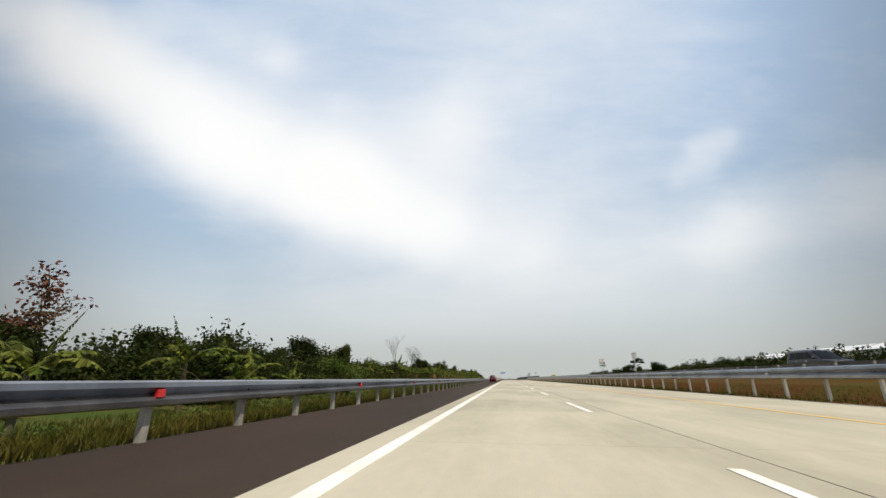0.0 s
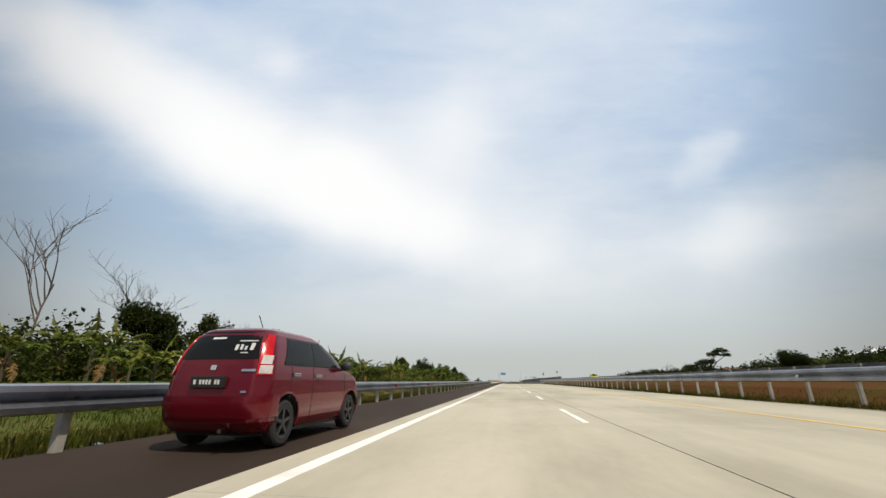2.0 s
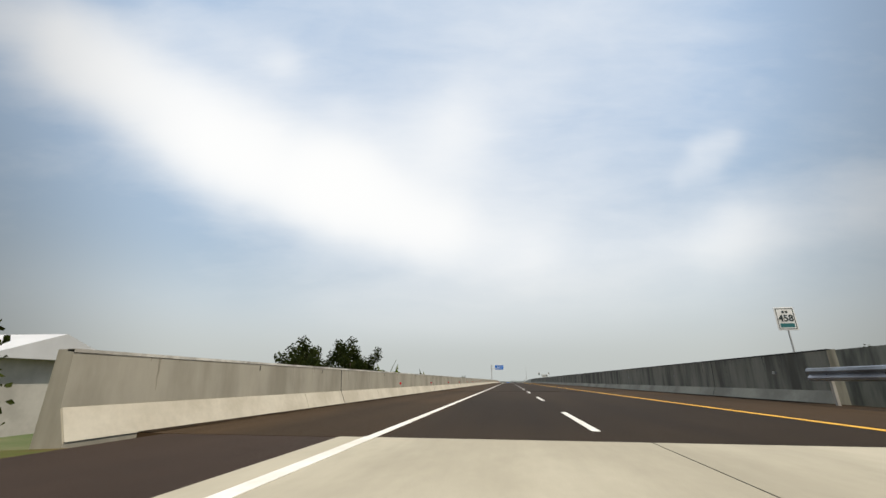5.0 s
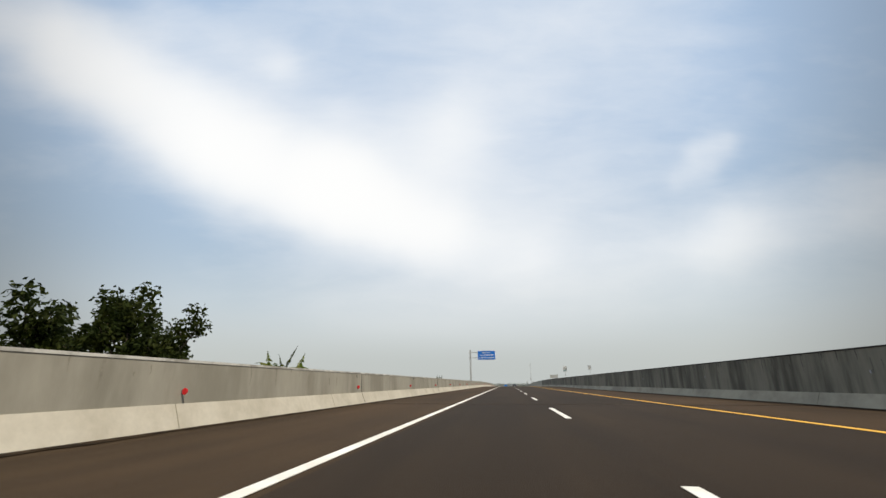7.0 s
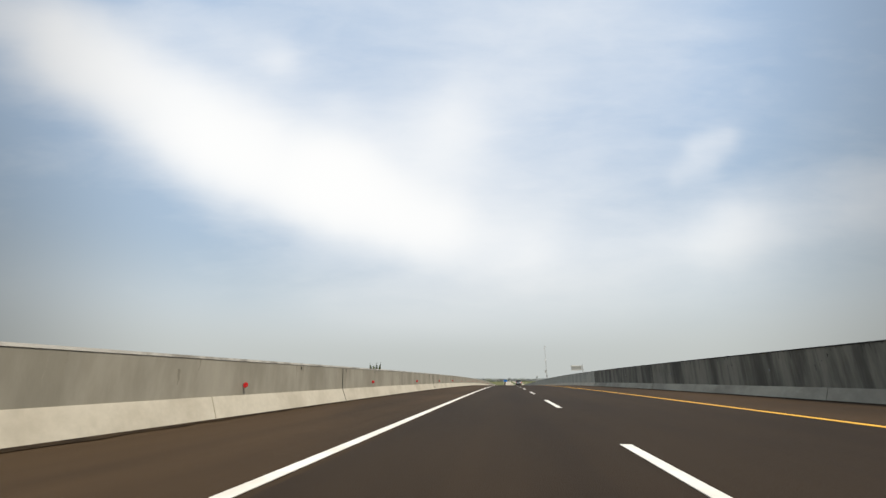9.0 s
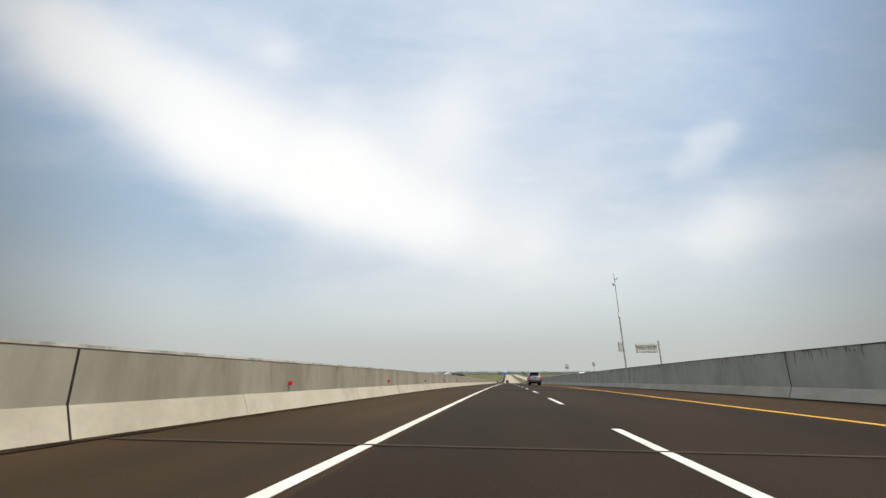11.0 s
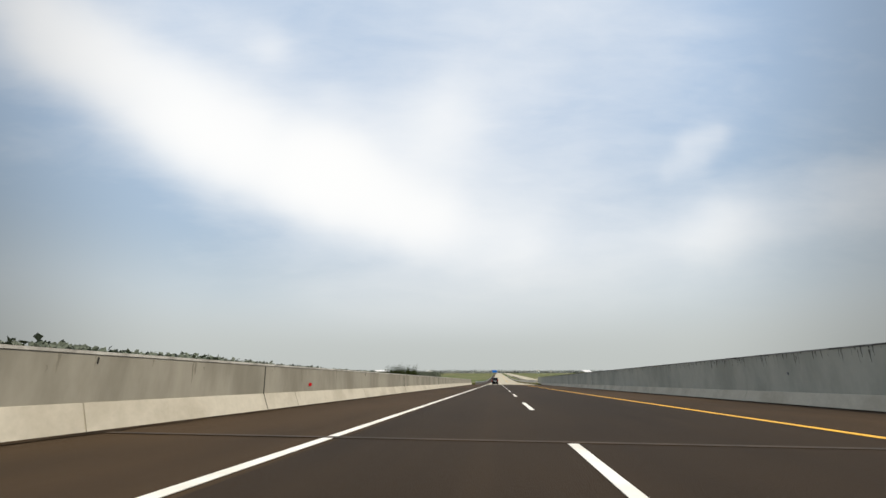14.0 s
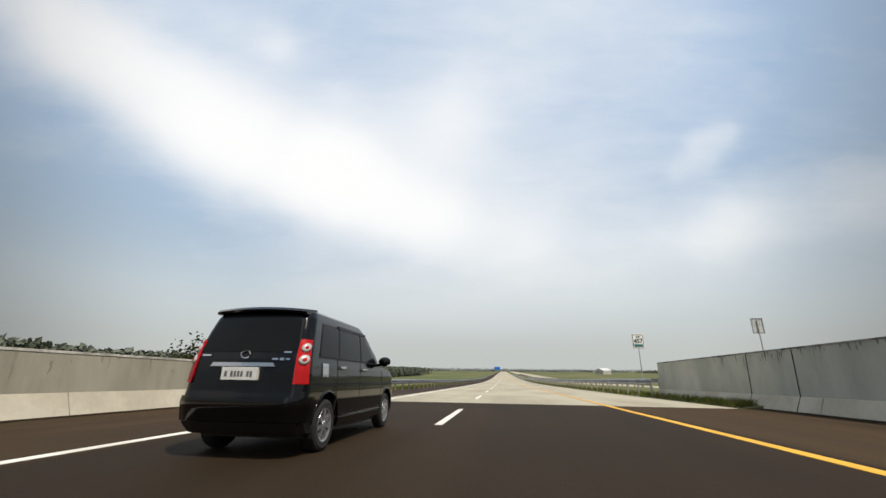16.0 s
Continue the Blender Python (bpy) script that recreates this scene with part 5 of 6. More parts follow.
def limbs(bm, rnd, height, radius, spread, levels, tips, start=0.35, lean=0.06, bend=0.25):
    """A tapered trunk and its branches; the branch ends are added to tips."""
    def grow(p, d, length, r, level):
        pts, rad = [p], [r]
        q = Vector(p)
        for i in range(4):
            d = (d + Vector((rnd.gauss(0, bend), rnd.gauss(0, bend), rnd.gauss(0.05, bend * 0.6))) * 0.5).normalized()
            q = q + d * length / 4
            pts.append(q.copy())
            rad.append(r * (1 - 0.16 * (i + 1)))
        tube(bm, pts, rad, 7 if level == 0 else 5, cap=True)
        if level >= levels:
            tips.append(pts[-1])
            tips.append(pts[2])
            return
        kids = rnd.randint(3, 4) if level else rnd.randint(4, 6)
        for k in range(kids):
            f = start + (1 - start) * (k + 0.6) / kids
            at = pts[min(int(f * 4), 3)].lerp(pts[min(int(f * 4) + 1, 4)], (f * 4) % 1)
            a = rnd.uniform(0, math.tau)
            out = Vector((math.cos(a), math.sin(a), rnd.uniform(0.2, 0.9))) * spread + d * 0.5
            grow(at, out.normalized(), length * rnd.uniform(0.45, 0.7), r * 0.5, level + 1)
    grow(Vector((0, 0, -0.3)), Vector((rnd.gauss(0, lean), rnd.gauss(0, lean), 1)), height, radius, 0)


def tree(name, seed, height, crown, leaves, size, leaf, label, category="tree", bark=None, thick=0.022, spread=0.9, levels=2, clump=0.55, flat=1.0, start=0.35, base=0.55, droop=0.3):
    rnd = random.Random(seed)
    ob = tagged(new(name), label, category)
    bm = bmesh.new()
    tips = []
    limbs(bm, rnd, height * base, height * thick + 0.02, spread, levels, tips, start)
    top, cx, cy = max(t.z for t in tips), sum(t.x for t in tips) / len(tips), sum(t.y for t in tips) / len(tips)
    if leaves:
        k = crown / max(0.1, max(math.hypot(t.x - cx, t.y - cy) for t in tips))
        q = (height - clump) / top
        fit_in = lambda p: Vector(((p.x - cx * clamp01(p.z / top)) * k, (p.y - cy * clamp01(p.z / top)) * k, p.z * q))
    else:
        q = height / top
        fit_in = lambda p: Vector((p.x * crown, p.y * crown, p.z * q))
    for v in bm.verts:
        v.co = fit_in(v.co)
    part("trunk", bm, bark or BARK, ob)
    if leaves:
        pts = []
        centres = [fit_in(t) for t in tips]
        for i in range(leaves):
            c = centres[rnd.randrange(len(centres))]
            v = Vector((rnd.gauss(0, 1), rnd.gauss(0, 1), rnd.gauss(0, 0.8))).normalized()
            v.z *= flat
            pts.append(c + v * clump * 1.35 * rnd.random() ** 0.5)
        verts, faces = leaf_quads(pts, size, rnd, droop)
        raw("crown", verts, faces, leaf, ob)
    return ob


def plant_at(model, used, x, y, scale=1.0, turn=0.0, z=None):
    m = Matrix.Translation((x, y, land(x, y) if z is None else z)) @ Matrix.Rotation(turn, 4, "Z")
    if model.name not in used:
        used.add(model.name)
        model.matrix_basis = m @ Matrix.Scale(scale, 4)
        return model
    ob = copy_thing(model, m)
    ob.scale = (scale, scale, scale)
    return ob


used = set()
tree_round = tree("broadleaf_tree", 3, 6.2, 2.3, 8000, 0.27, LEAF_DARK, "dark green round-crowned broadleaf tree", clump=0.62)
tree_open = tree("broadleaf_tree", 8, 7.0, 2.0, 6000, 0.27, LEAF_MID, "open green broadleaf tree above the scrub", clump=0.6)
tree_bush = tree("bushy_tree", 12, 3.8, 2.0, 3200, 0.22, LEAF_LIGHT, "bright green bushy tree in the sun", clump=0.6, start=0.1, base=0.5)
tree_teak = tree("teak_tree", 21, 10.5, 2.1, 1900, 0.46, LEAF_DARK, "tall large-leaved tree behind the bridge parapet", clump=0.75, start=0.22, base=0.8, droop=0.8)
tree_red = tree("flowering_tree", 30, 8.5, 2.2, 520, 0.30, LEAF_RED, "thin tall tree with russet flowers", clump=0.55, start=0.5, base=0.75, bark=PALE_BARK)
tree_flat = tagged(new("rain_tree"), "dark spreading tree with flat layered crown beyond the road", "tree")
fr = random.Random(41)
TIERS = [(-3.4, 0.3, 4.0, 2.3), (-1.6, 0.6, 5.3, 2.3), (0.6, -0.4, 4.3, 2.4), (3.0, 0.2, 4.2, 2.0), (0.4, 0.4, 6.5, 2.0), (1.9, -0.3, 8.1, 1.6), (3.4, 0.2, 8.9, 1.7), (4.3, 0.0, 7.9, 1.2), (-0.9, -0.5, 6.1, 1.6)]
bm = bmesh.new()
tube(bm, [(0, 0, -0.5), (0.1, 0, 1.6), (0.3, 0, 3.0), (0.8, 0, 5.2), (1.9, 0, 7.4)], [0.34, 0.28, 0.24, 0.17, 0.09], 8)
for x, y, z, wide in TIERS:
    tube(bm, [(0.25 + 0.05 * z, 0, max(1.8, z * 0.5)), (x * 0.55, y * 0.5, z * 0.8), (x, y, z - 0.15)], [0.12, 0.09, 0.05], 6)
part("trunk", bm, BARK, tree_flat)
pts = []
for x, y, z, wide in TIERS:
    for i in range(int(230 * wide)):
        q = Vector((fr.gauss(0, 1), fr.gauss(0, 1), fr.gauss(0, 1))).normalized() * fr.random() ** 0.4
        pts.append((x + q.x * wide, y + q.y * wide, z + q.z * wide * 0.30 - 0.12 * (q.x ** 2 + q.y ** 2) * wide))
raw("crown", *leaf_quads(pts, 0.34, fr, 0.0, 0.6), LEAF_DARK, tree_flat)
bare = tree("bare_tree", 55, 8.2, 0.72, 0, 0, None, "leafless pale grey tree with thin twigs", bark=PALE_BARK, levels=3, spread=0.55, start=0.55, base=0.62, thick=0.009)
bare_small = tree("bare_tree", 62, 5.6, 1.0, 0, 0, None, "small leafless tree with a few twigs", bark=PALE_BARK, levels=3, spread=0.45, start=0.55, base=0.7, thick=0.009)
bare_leafy = tree("thin_tree", 71, 6.0, 1.3, 120, 0.20, LEAF_MID, "thin tree that has lost most of its leaves", bark=PALE_BARK, clump=0.4, start=0.55, base=0.7, thick=0.011)


def banana(seed, height, label, dry=0):
    """A banana plant: a stem and arching, split leaves."""
    rnd = random.Random(seed)
    ob = tagged(new("banana_plant"), label, "banana plant", "banana plants")
    bm = bmesh.new()
    h = height * 0.52
    tube(bm, [(0, 0, -0.2), (0.02, 0.0, h * 0.5), (0.05, 0.02, h), (0.06, 0.02, h * 1.06)], [0.12, 0.10, 0.075, 0.03], 8)
    part("stem", bm, STEM, ob)
    n = 9
    for k in range(n + dry):
        is_dry = k >= n
        a = k * 2.4 + rnd.uniform(-0.3, 0.3)
        L = height * rnd.uniform(0.50, 0.70) * (0.8 if is_dry else 1)
        rise = rnd.uniform(0.6, 2.1) if not is_dry else -0.2
        if k == 0:
            rise = 2.6
        out = Vector((math.cos(a), math.sin(a), 0))
        side = Vector((-math.sin(a), math.cos(a), 0))
        verts, faces, rows = [], [], []
        seg = 18
        p = Vector((0.05, 0.02, h * (1.0 if not is_dry else 0.85)))
        d = (out + Vector((0, 0, rise))).normalized()
        for i in range(seg + 1):
            f = i / seg
            wide = 0.013 * height * (1 - f) if f < 0.12 else math.sin(min(1.0, (f - 0.12) / 0.80) * math.pi * 0.93 + 0.08) * 0.165 * height * 0.5
            rows.append((p.copy(), wide))
            p = p + d * L / seg
            d = (d + Vector((0, 0, -0.07 - 0.085 * f)) * (1.4 if is_dry else rnd.uniform(0.7, 1.2) if k else 0.2)).normalized()
        for (pa, wa), (pb, wb) in zip(rows, rows[1:]):
            for way_ in (1, -1):
                torn = rnd.choice((0.0, 0.0, 0.04, 0.16, 0.28))
                cut = rnd.choice((0.6, 0.85, 0.95, 1.0, 1.0))
                sag = Vector((0, 0, -(0.25 + 0.8 * rnd.random() ** 2) * wa))
                oa, ob_ = pa + side * way_ * wa * cut + sag, pb + side * way_ * wb * cut + sag
                b = len(verts)
                verts += [pa, pb, ob_.lerp(oa, torn), oa.lerp(ob_, torn)]
                faces.append((b, b + 1, b + 2, b + 3))
        raw("leaf", verts, faces, BANANA_DRY if is_dry else BANANA, ob)
    return ob


bananas = [banana(1, 3.3, "green banana plant with arching split leaves"), banana(5, 2.7, "banana plant with some dry brown leaves", 4),
           banana(9, 3.8, "tall green banana plant with upright leaves", 1), banana(14, 2.4, "young green banana plant among scrub", 2)]

rnd = random.Random(77)
# the banana grove along the left side
spots = []
y = 14.0
while y < 196:
    near = 1.0 if y > 60 else 0.55
    for row, x in enumerate((-12.6, -15.4, -18.2, -21.2, -24.4)):
        if (48 < y < 84 and x > -18) or (100 < y < 129 and x > -15):
            continue
        if rnd.random() < (0.45, 0.6, 0.65, 0.6, 0.6)[row] * near + (0.22 if y > 90 else 0.0):
            spots.append((x + rnd.uniform(-1.4, 1.4), y + rnd.uniform(-1.4, 1.4), rnd.uniform(0.58, 0.96) * (0.85 if row == 0 else 1.0)))
    y += 2.7 if y < 90 else 2.2
for x, y, s in spots:
    plant_at(bananas[rnd.randrange(4)], used, x, y, s, rnd.uniform(0, 6.28))
plant_at(bananas[2], used, -13.0, 149.7, 0.95, 2.0)
plant_at(bananas[2], used, -13.0, 151.6, 0.9, 1.0)
plant_at(bananas[0], used, -13.5, 79.0, 0.85, 2.2)
plant_at(bananas[2], used, -13.8, 74.0, 0.8, 4.2)
for x, y, tip in ((-25, 411.6, 2.9), (-25, 412.9, 3.35), (-25, 414.1, 3.5), (-25, 415.0, 3.4), (-25, 415.8, 3.3), (-25, 416.6, 3.15), (-25, 417.9, 3.0), (-25.5, 422.5, 3.1),
                  (-25, 311.3, 3.3), (-25.5, 312.6, 2.9)):
    plant_at(bananas[2], used, x, y, (tip + 0.8 + zr(y) - land(x, y)) / 4.15, tip * 7)

for x, y, top, turn in ((-45.2, 343.6, 6.7, 0.4), (-47.6, 346.0, 6.0, 2.9), (-42.6, 345.4, 5.6, 1.7)):
    plant_at(bananas[0], used, x, y, (top - land(x, y)) / 3.3, turn)

# single trees on the left
for model, x, y, s, t in (
        (tree_red, -20.0, 22.0, 0.70, 0.0), (tree_round, -19.5, 21.0, 0.58, 1.0), (tree_round, -22.0, 31.0, 0.70, 2.0), (tree_open, -20.5, 34.5, 0.55, 0.5), (tree_round, -18.5, 112.6, 0.62, 0.9), (tree_round, -21, 105, 0.72, 2.1), (tree_open, -24, 113, 0.72, 0.2), (tree_round, -22, 119, 0.62, 1.7), (tree_round, -26, 40, 0.8, 4.0),
        (tree_round, -24, 52, 0.82, 3.0), (tree_open, -21, 56, 0.60, 2.2), (bare_small, -24, 47, 0.7, 0.3),
        (tree_bush, -13.2, 37.0, 0.72, 0.0), (tree_bush, -14.0, 40.5, 0.62, 2.0),
        (tree_round, -60, 108, 1.35, 0.0), (tree_round, -46, 101, 0.9, 2.4), (tree_open, -38, 98, 0.7, 1.1), (tree_round, -30, 92, 0.62, 3.3),
        (bare, -27.6, 104.0, 1.35, 3.9), (bare_small, -22.2, 104.6, 1.32, 2.0), (bare_small, -22.6, 113.0, 0.98, 1.2), (bare_leafy, -21.0, 92.0, 1.12, 0.0), (bare_leafy, -20.4, 93.6, 1.0, 2.4),
        (tree_round, -20, 112, 0.5, 1.5), (tree_open, -24, 128, 0.5, 1.0), (tree_round, -18.5, 176.0, 0.60, 0.3), (tree_bush, -13.8, 166.5, 0.95, 1.2),
        (tree_open, -17, 189, 0.62, 2.2), (tree_open, -15.5, 195, 0.66, 0.8), (tree_round, -19, 198, 0.72, 2.0), (tree_open, -14.5, 202, 0.62, 4.4), (tree_round, -23, 205, 0.7, 1.0),
        (tree_open, -21, 160, 0.62, 3.0), (tree_round, -27, 150, 0.6, 2.6)):
    plant_at(model, used, x, y, s, t)
# large-leaved trees that stand below the bridge
for x, y, top, t in ((-40.8, 312, 10.2, 0.0), (-46.2, 311, 13.4, 2.0), (-49.2, 313.5, 12.6, 4.0), (-52.4, 312, 11.9, 1.0), (-57.4, 313, 10.6, 3.0), (-62.0, 312, 13.4, 5.0), (-66.0, 314, 12.2, 0.7),
                     (-52.6, 290, 9.6, 2.2), (-49.4, 291, 8.6, 1.2), (-44.6, 315, 9.8, 3.6)):
    base = land(x, y)
    plant_at(tree_teak, used, x, y, (top - base) / 10.5, t, z=base)

# trees on the far right
for model, x, y, s, t in (
        (tree_flat, 56.4, 217, 1.27, -0.3), (tree_round, 57, 178, 1.25, 1.0), (bare_leafy, 62, 262, 1.7, 2.0), (tree_open, 61, 240, 1.25, 2.6), (tree_round, 60, 292, 1.35, 4.0), (tree_open, 92, 320, 1.7, 0.5), (tree_round, 78, 330, 1.6, 3.0), (tree_flat, 110, 420, 1.2, 1.0),
        (tree_round, 88, 190, 1.5, 2.0), (tree_round, 100, 170, 1.5, 1.4), (tree_open, 84, 148, 1.3, 0.6), (tree_round, 95, 210, 1.6, 0.0), (tree_bush, 66, 186, 1.7, 0.4), (tree_open, 120, 260, 1.7, 0.0)):
    plant_at(model, used, x, y, s, t)

# low scrub: leaf clumps, past counting
def scrub(name, area, count, size, clump, leaf, label, seed, per=120):
    """Bushes: leaves through the body of uneven mounds, most of them near the skin."""
    r = random.Random(seed)
    pts = []
    for i in range(count):
        x, y, h = area(r)
        z = land(x, y)
        wide = clump * r.uniform(0.7, 1.3)
        lump = r.uniform(0, 50)
        for j in range(per):
            a, e = r.uniform(0, math.tau), math.asin(r.random() ** 0.8)
            k = (1.12 * r.random() ** 0.45 if j % 3 else r.uniform(0.85, 1.15)) * (1 + 0.28 * noise.noise(Vector((math.cos(a) * 1.5 + lump, math.sin(a) * 1.5, e * 2))))
            pts.append((x + math.cos(a) * math.cos(e) * wide * k, y + math.sin(a) * math.cos(e) * wide * k, z + math.sin(e) * h * 1.5 * k))
    return tagged(raw(name, *leaf_quads(pts, size, r, 0.0, 0.62), leaf), label, "scrub", kind="stuff")


scrub("scrub", lambda r: (lambda y: (r.uniform(-26, -19.5 if 46 < y < 84 else -18.4), y, r.uniform(0.40, 0.95) * (1.9 if y < 44 else 0.8 if y < 84 else 1.25)))(r.uniform(6, 202)), 620, 0.22, 1.15, LEAF_MID, "dense green scrub between the banana plants", 4, 260)
scrub("scrub", lambda r: (r.uniform(-36, -24), r.uniform(0, 208), r.uniform(1.1, 2.3)), 330, 0.30, 1.8, LEAF_DARK, "dark thicket at the back of the grove", 6, 380)
scrub("scrub", lambda r: (r.uniform(-16, -12.0), r.uniform(129, 202), r.uniform(0.3, 0.8)), 130, 0.17, 0.8, LEAF_LIGHT, "sunlit light green scrub by the verge", 8, 220)
scrub("scrub", lambda r: (lambda x, y: (x, y, (r.uniform(1.6, 3.0) - land(x, y)) / 1.6))(r.uniform(-24, -13), r.uniform(182, 206)), 70, 0.24, 1.3, LEAF_MID, "mixed green bushes by the bridge's end", 21, 420)
scrub("scrub", lambda r: (lambda y: (r.uniform(-27, -16) if y < 46 else r.uniform(-32, -21), y, (r.uniform(1.2, 2.3) if y < 62 else r.uniform(0.8, 1.6))))(r.uniform(13, 82)), 120, 0.26, 1.4, LEAF_DARK, "tall dark bushes behind the meadow", 23, 900)
scrub("weeds", lambda r: (r.uniform(-12.5, -8.6), r.uniform(0, 200), r.uniform(0.08, 0.30)), 420, 0.10, 0.5, LEAF_LIGHT, "light green weeds on the verge", 9, 110)
scrub("weeds", lambda r: (r.uniform(-7.9, -6.12), r.uniform(4, 198), r.uniform(0.04, 0.13)), 520, 0.055, 0.26, LEAF_LIGHT, "low leafy weeds under the crash barrier", 29, 70)
scrub("weeds", lambda r: (r.uniform(-7.9, -6.2), r.uniform(4, 198), r.uniform(0.06, 0.16)), 300, 0.06, 0.30, LEAF_MID, "dark green weeds under the crash barrier", 39, 80)
scrub("hedge", lambda r: (lambda y: (r.uniform(56, 72), y, (r.uniform(3.0, 4.5) - land(62, y)) / 1.62))(r.uniform(90, 330)), 300, 0.62, 2.6, LEAF_DARK, "far dark hedges and bushes beyond the opposite lanes", 12, 900)

scrub("hedge", lambda r: (lambda x, y: (x, y, (r.uniform(7.6, 10.6) - land(x, y)) / 1.62))(r.uniform(103, 124), r.uniform(110, 300)), 90, 0.95, 3.6, LEAF_DARK, "tall dark trees in front of the warehouses", 52, 700)


def far_wood(name, x0, x1, y0, y1, count, height, leaf, label, seed, base):
    r = random.Random(seed)
    pts = []
    for i in range(count):
        f = r.random()
        x, y = x0 + (x1 - x0) * f + r.gauss(0, 12), y0 + (y1 - y0) * f + r.gauss(0, 12)
        h = height * r.uniform(0.35, 1.0) * (0.6 + 0.5 * abs(noise.noise(Vector((f * 23, seed, 0)))))
        for j in range(34):
            pts.append((x + r.gauss(0, 4), y + r.gauss(0, 4), base + h * r.random() ** 0.8))
    verts, faces = leaf_quads(pts, 2.4, r, 0.0, 0.8)
    return tagged(raw(name, verts, faces, leaf), label, "wood", kind="stuff")


# distance haze is painted into both leaf colours, paler for the farther one
FAR_HAZED = surface("far_leaves", (0.115, 0.135, 0.105), (0.145, 0.16, 0.13), 0.9, grain=0.2, stain=0.02, spread=0.1, bump=0, gloss=0.0)
FARTHER_HAZED = surface("farther_leaves", (0.27, 0.29, 0.285), (0.30, 0.32, 0.315), 0.9, grain=0.2, stain=0.02, spread=0.06, bump=0, gloss=0.0)
far_wood("far_wood", -320, -260, 250, 1500, 700, 8, FAR_HAZED, "line of trees across the plain, haze tinted into the leaf colour", 2, LAND)
far_wood("far_wood", -260, 300, 1500, 1700, 500, 8, FARTHER_HAZED, "pale trees on the horizon, haze tinted into the leaf colour", 5, LAND)
far_wood("far_wood", 260, 330, 300, 1600, 700, 8, FAR_HAZED, "line of trees across the plain, haze tinted into the leaf colour", 7, LAND)
far_wood("far_wood", -1500, 1600, 2600, 2600, 900, 14, FARTHER_HAZED, "pale trees on the horizon, haze tinted into the leaf colour", 9, LAND)
far_wood("far_wood", -900, -1100, 100, 2400, 700, 12, FARTHER_HAZED, "pale trees on the horizon, haze tinted into the leaf colour", 13, LAND)
# a rounded thicket by the bridge's far end
scrub("thicket", lambda r: (r.uniform(-34, -26), r.uniform(641, 662), r.uniform(3.3, 4.4)), 70, 0.34, 1.3, LEAF_DARK, "dark green thicket just below the parapet", 18, 330)

# a belt of trees along the plain beside the far half of the bridge, its haze in the leaf colour
def tree_belt(x, y0, y1, over, count, leaf, label, seed):
    r = random.Random(seed)
    pts = []
    for i in range(count):
        y = r.uniform(y0, y1)
        xx, low = x + r.gauss(0, 3), LAND
        top = zr(y) + (over - 0.65 * clamp01((y - 600) / 60)) * (1 + 0.05 * noise.noise(Vector((y * 0.035, seed, 0))) + 0.05 * noise.noise(Vector((y * 0.2, seed, 5)))) * r.uniform(0.94, 1.0)
        for j in range(190):
            f = r.random() ** 0.5
            pts.append((xx + r.gauss(0, 1.6), y + r.gauss(0, 1.6), low + (top - low) * f))
    return tagged(raw("tree_belt", *leaf_quads(pts, 0.85, r, 0.0, 0.8), leaf), label, "wood", kind="stuff")


tree_belt(-60, 555, 900, 4.75, 900, FAR_HAZED, "belt of trees beside the bridge, haze tinted into the leaf colour", 3)

# a bare earth bank below the grove
BARE_EARTH = surface("bare_earth", (0.13, 0.085, 0.036), (0.085, 0.068, 0.026), 0.95, grain=8, stain=0.7, bump=0.6, bump_scale=12, spread=0.3, gloss=0.04)
rows_, cols_ = 24, 8
verts = []
for i in range(rows_ + 1):
    for j in range(cols_ + 1):
        y = 101 + 27 * i / rows_
        wide = 1.0 - 0.5 * abs(i / rows_ - 0.45) + 0.2 * noise.noise(Vector((i * 0.5, 3, 0)))
        x = -9.2 - 5.6 * wide * j / cols_
        edge = 0.0 if j in (0, cols_) or i in (0, rows_) else 0.10 + 0.05 * noise.noise(Vector((x, y, 0)))
        verts.append((x, y, land(x, y) + edge - (0.06 if edge == 0.0 else 0.0)))
faces = [(i * (cols_ + 1) + j, i * (cols_ + 1) + j + 1, (i + 1) * (cols_ + 1) + j + 1, (i + 1) * (cols_ + 1) + j) for i in range(rows_) for j in range(cols_)]
tagged(raw("earth_bank", verts, [f[::-1] for f in faces], BARE_EARTH, smooth=True), "bare brown earth bank below the banana grove", "ground", kind="structure")

# ---- grass along the road ----
def grass(name, area, count, height, leaf, label, seed):
    r = random.Random(seed)
    verts, faces = [], []
    for i in range(count):
        x, y, z = area(r)
        h = height * r.uniform(0.4, 1.25)
        a = r.uniform(0, math.tau)
        w = 0.005 + 0.008 * r.random()
        lean = Vector((r.gauss(0, 0.3), r.gauss(0, 0.3), 0)) * h
        s = Vector((math.cos(a), math.sin(a), 0)) * w
        p = Vector((x, y, z))
        k = len(verts)
        verts += [p - s, p + s, p + lean * 0.4 + Vector((0, 0, h * 0.6)) + s * 0.8, p + lean * 0.4 + Vector((0, 0, h * 0.6)) - s * 0.8, p + lean + Vector((0, 0, h))]
        faces += [(k, k + 1, k + 2, k + 3), (k + 3, k + 2, k + 4)]
    return tagged(raw(name, verts, faces, leaf), label, "grass", kind="stuff")


VERGE = surface("verge_earth", (0.12, 0.085, 0.04), (0.085, 0.10, 0.03), 0.95, grain=10, stain=0.8, bump=0.6, bump_scale=14, spread=0.3, gloss=0.04)
tagged(extrude_along("verge", [(-9.5, -0.6), (-9.5, -0.30), (-7.2, -0.10), (-5.96, -0.04), (-5.96, -0.6)][::-1], -30, BRIDGE_A - 1, VERGE), "earth verge with weeds under the crash barrier", "verge", kind="structure")
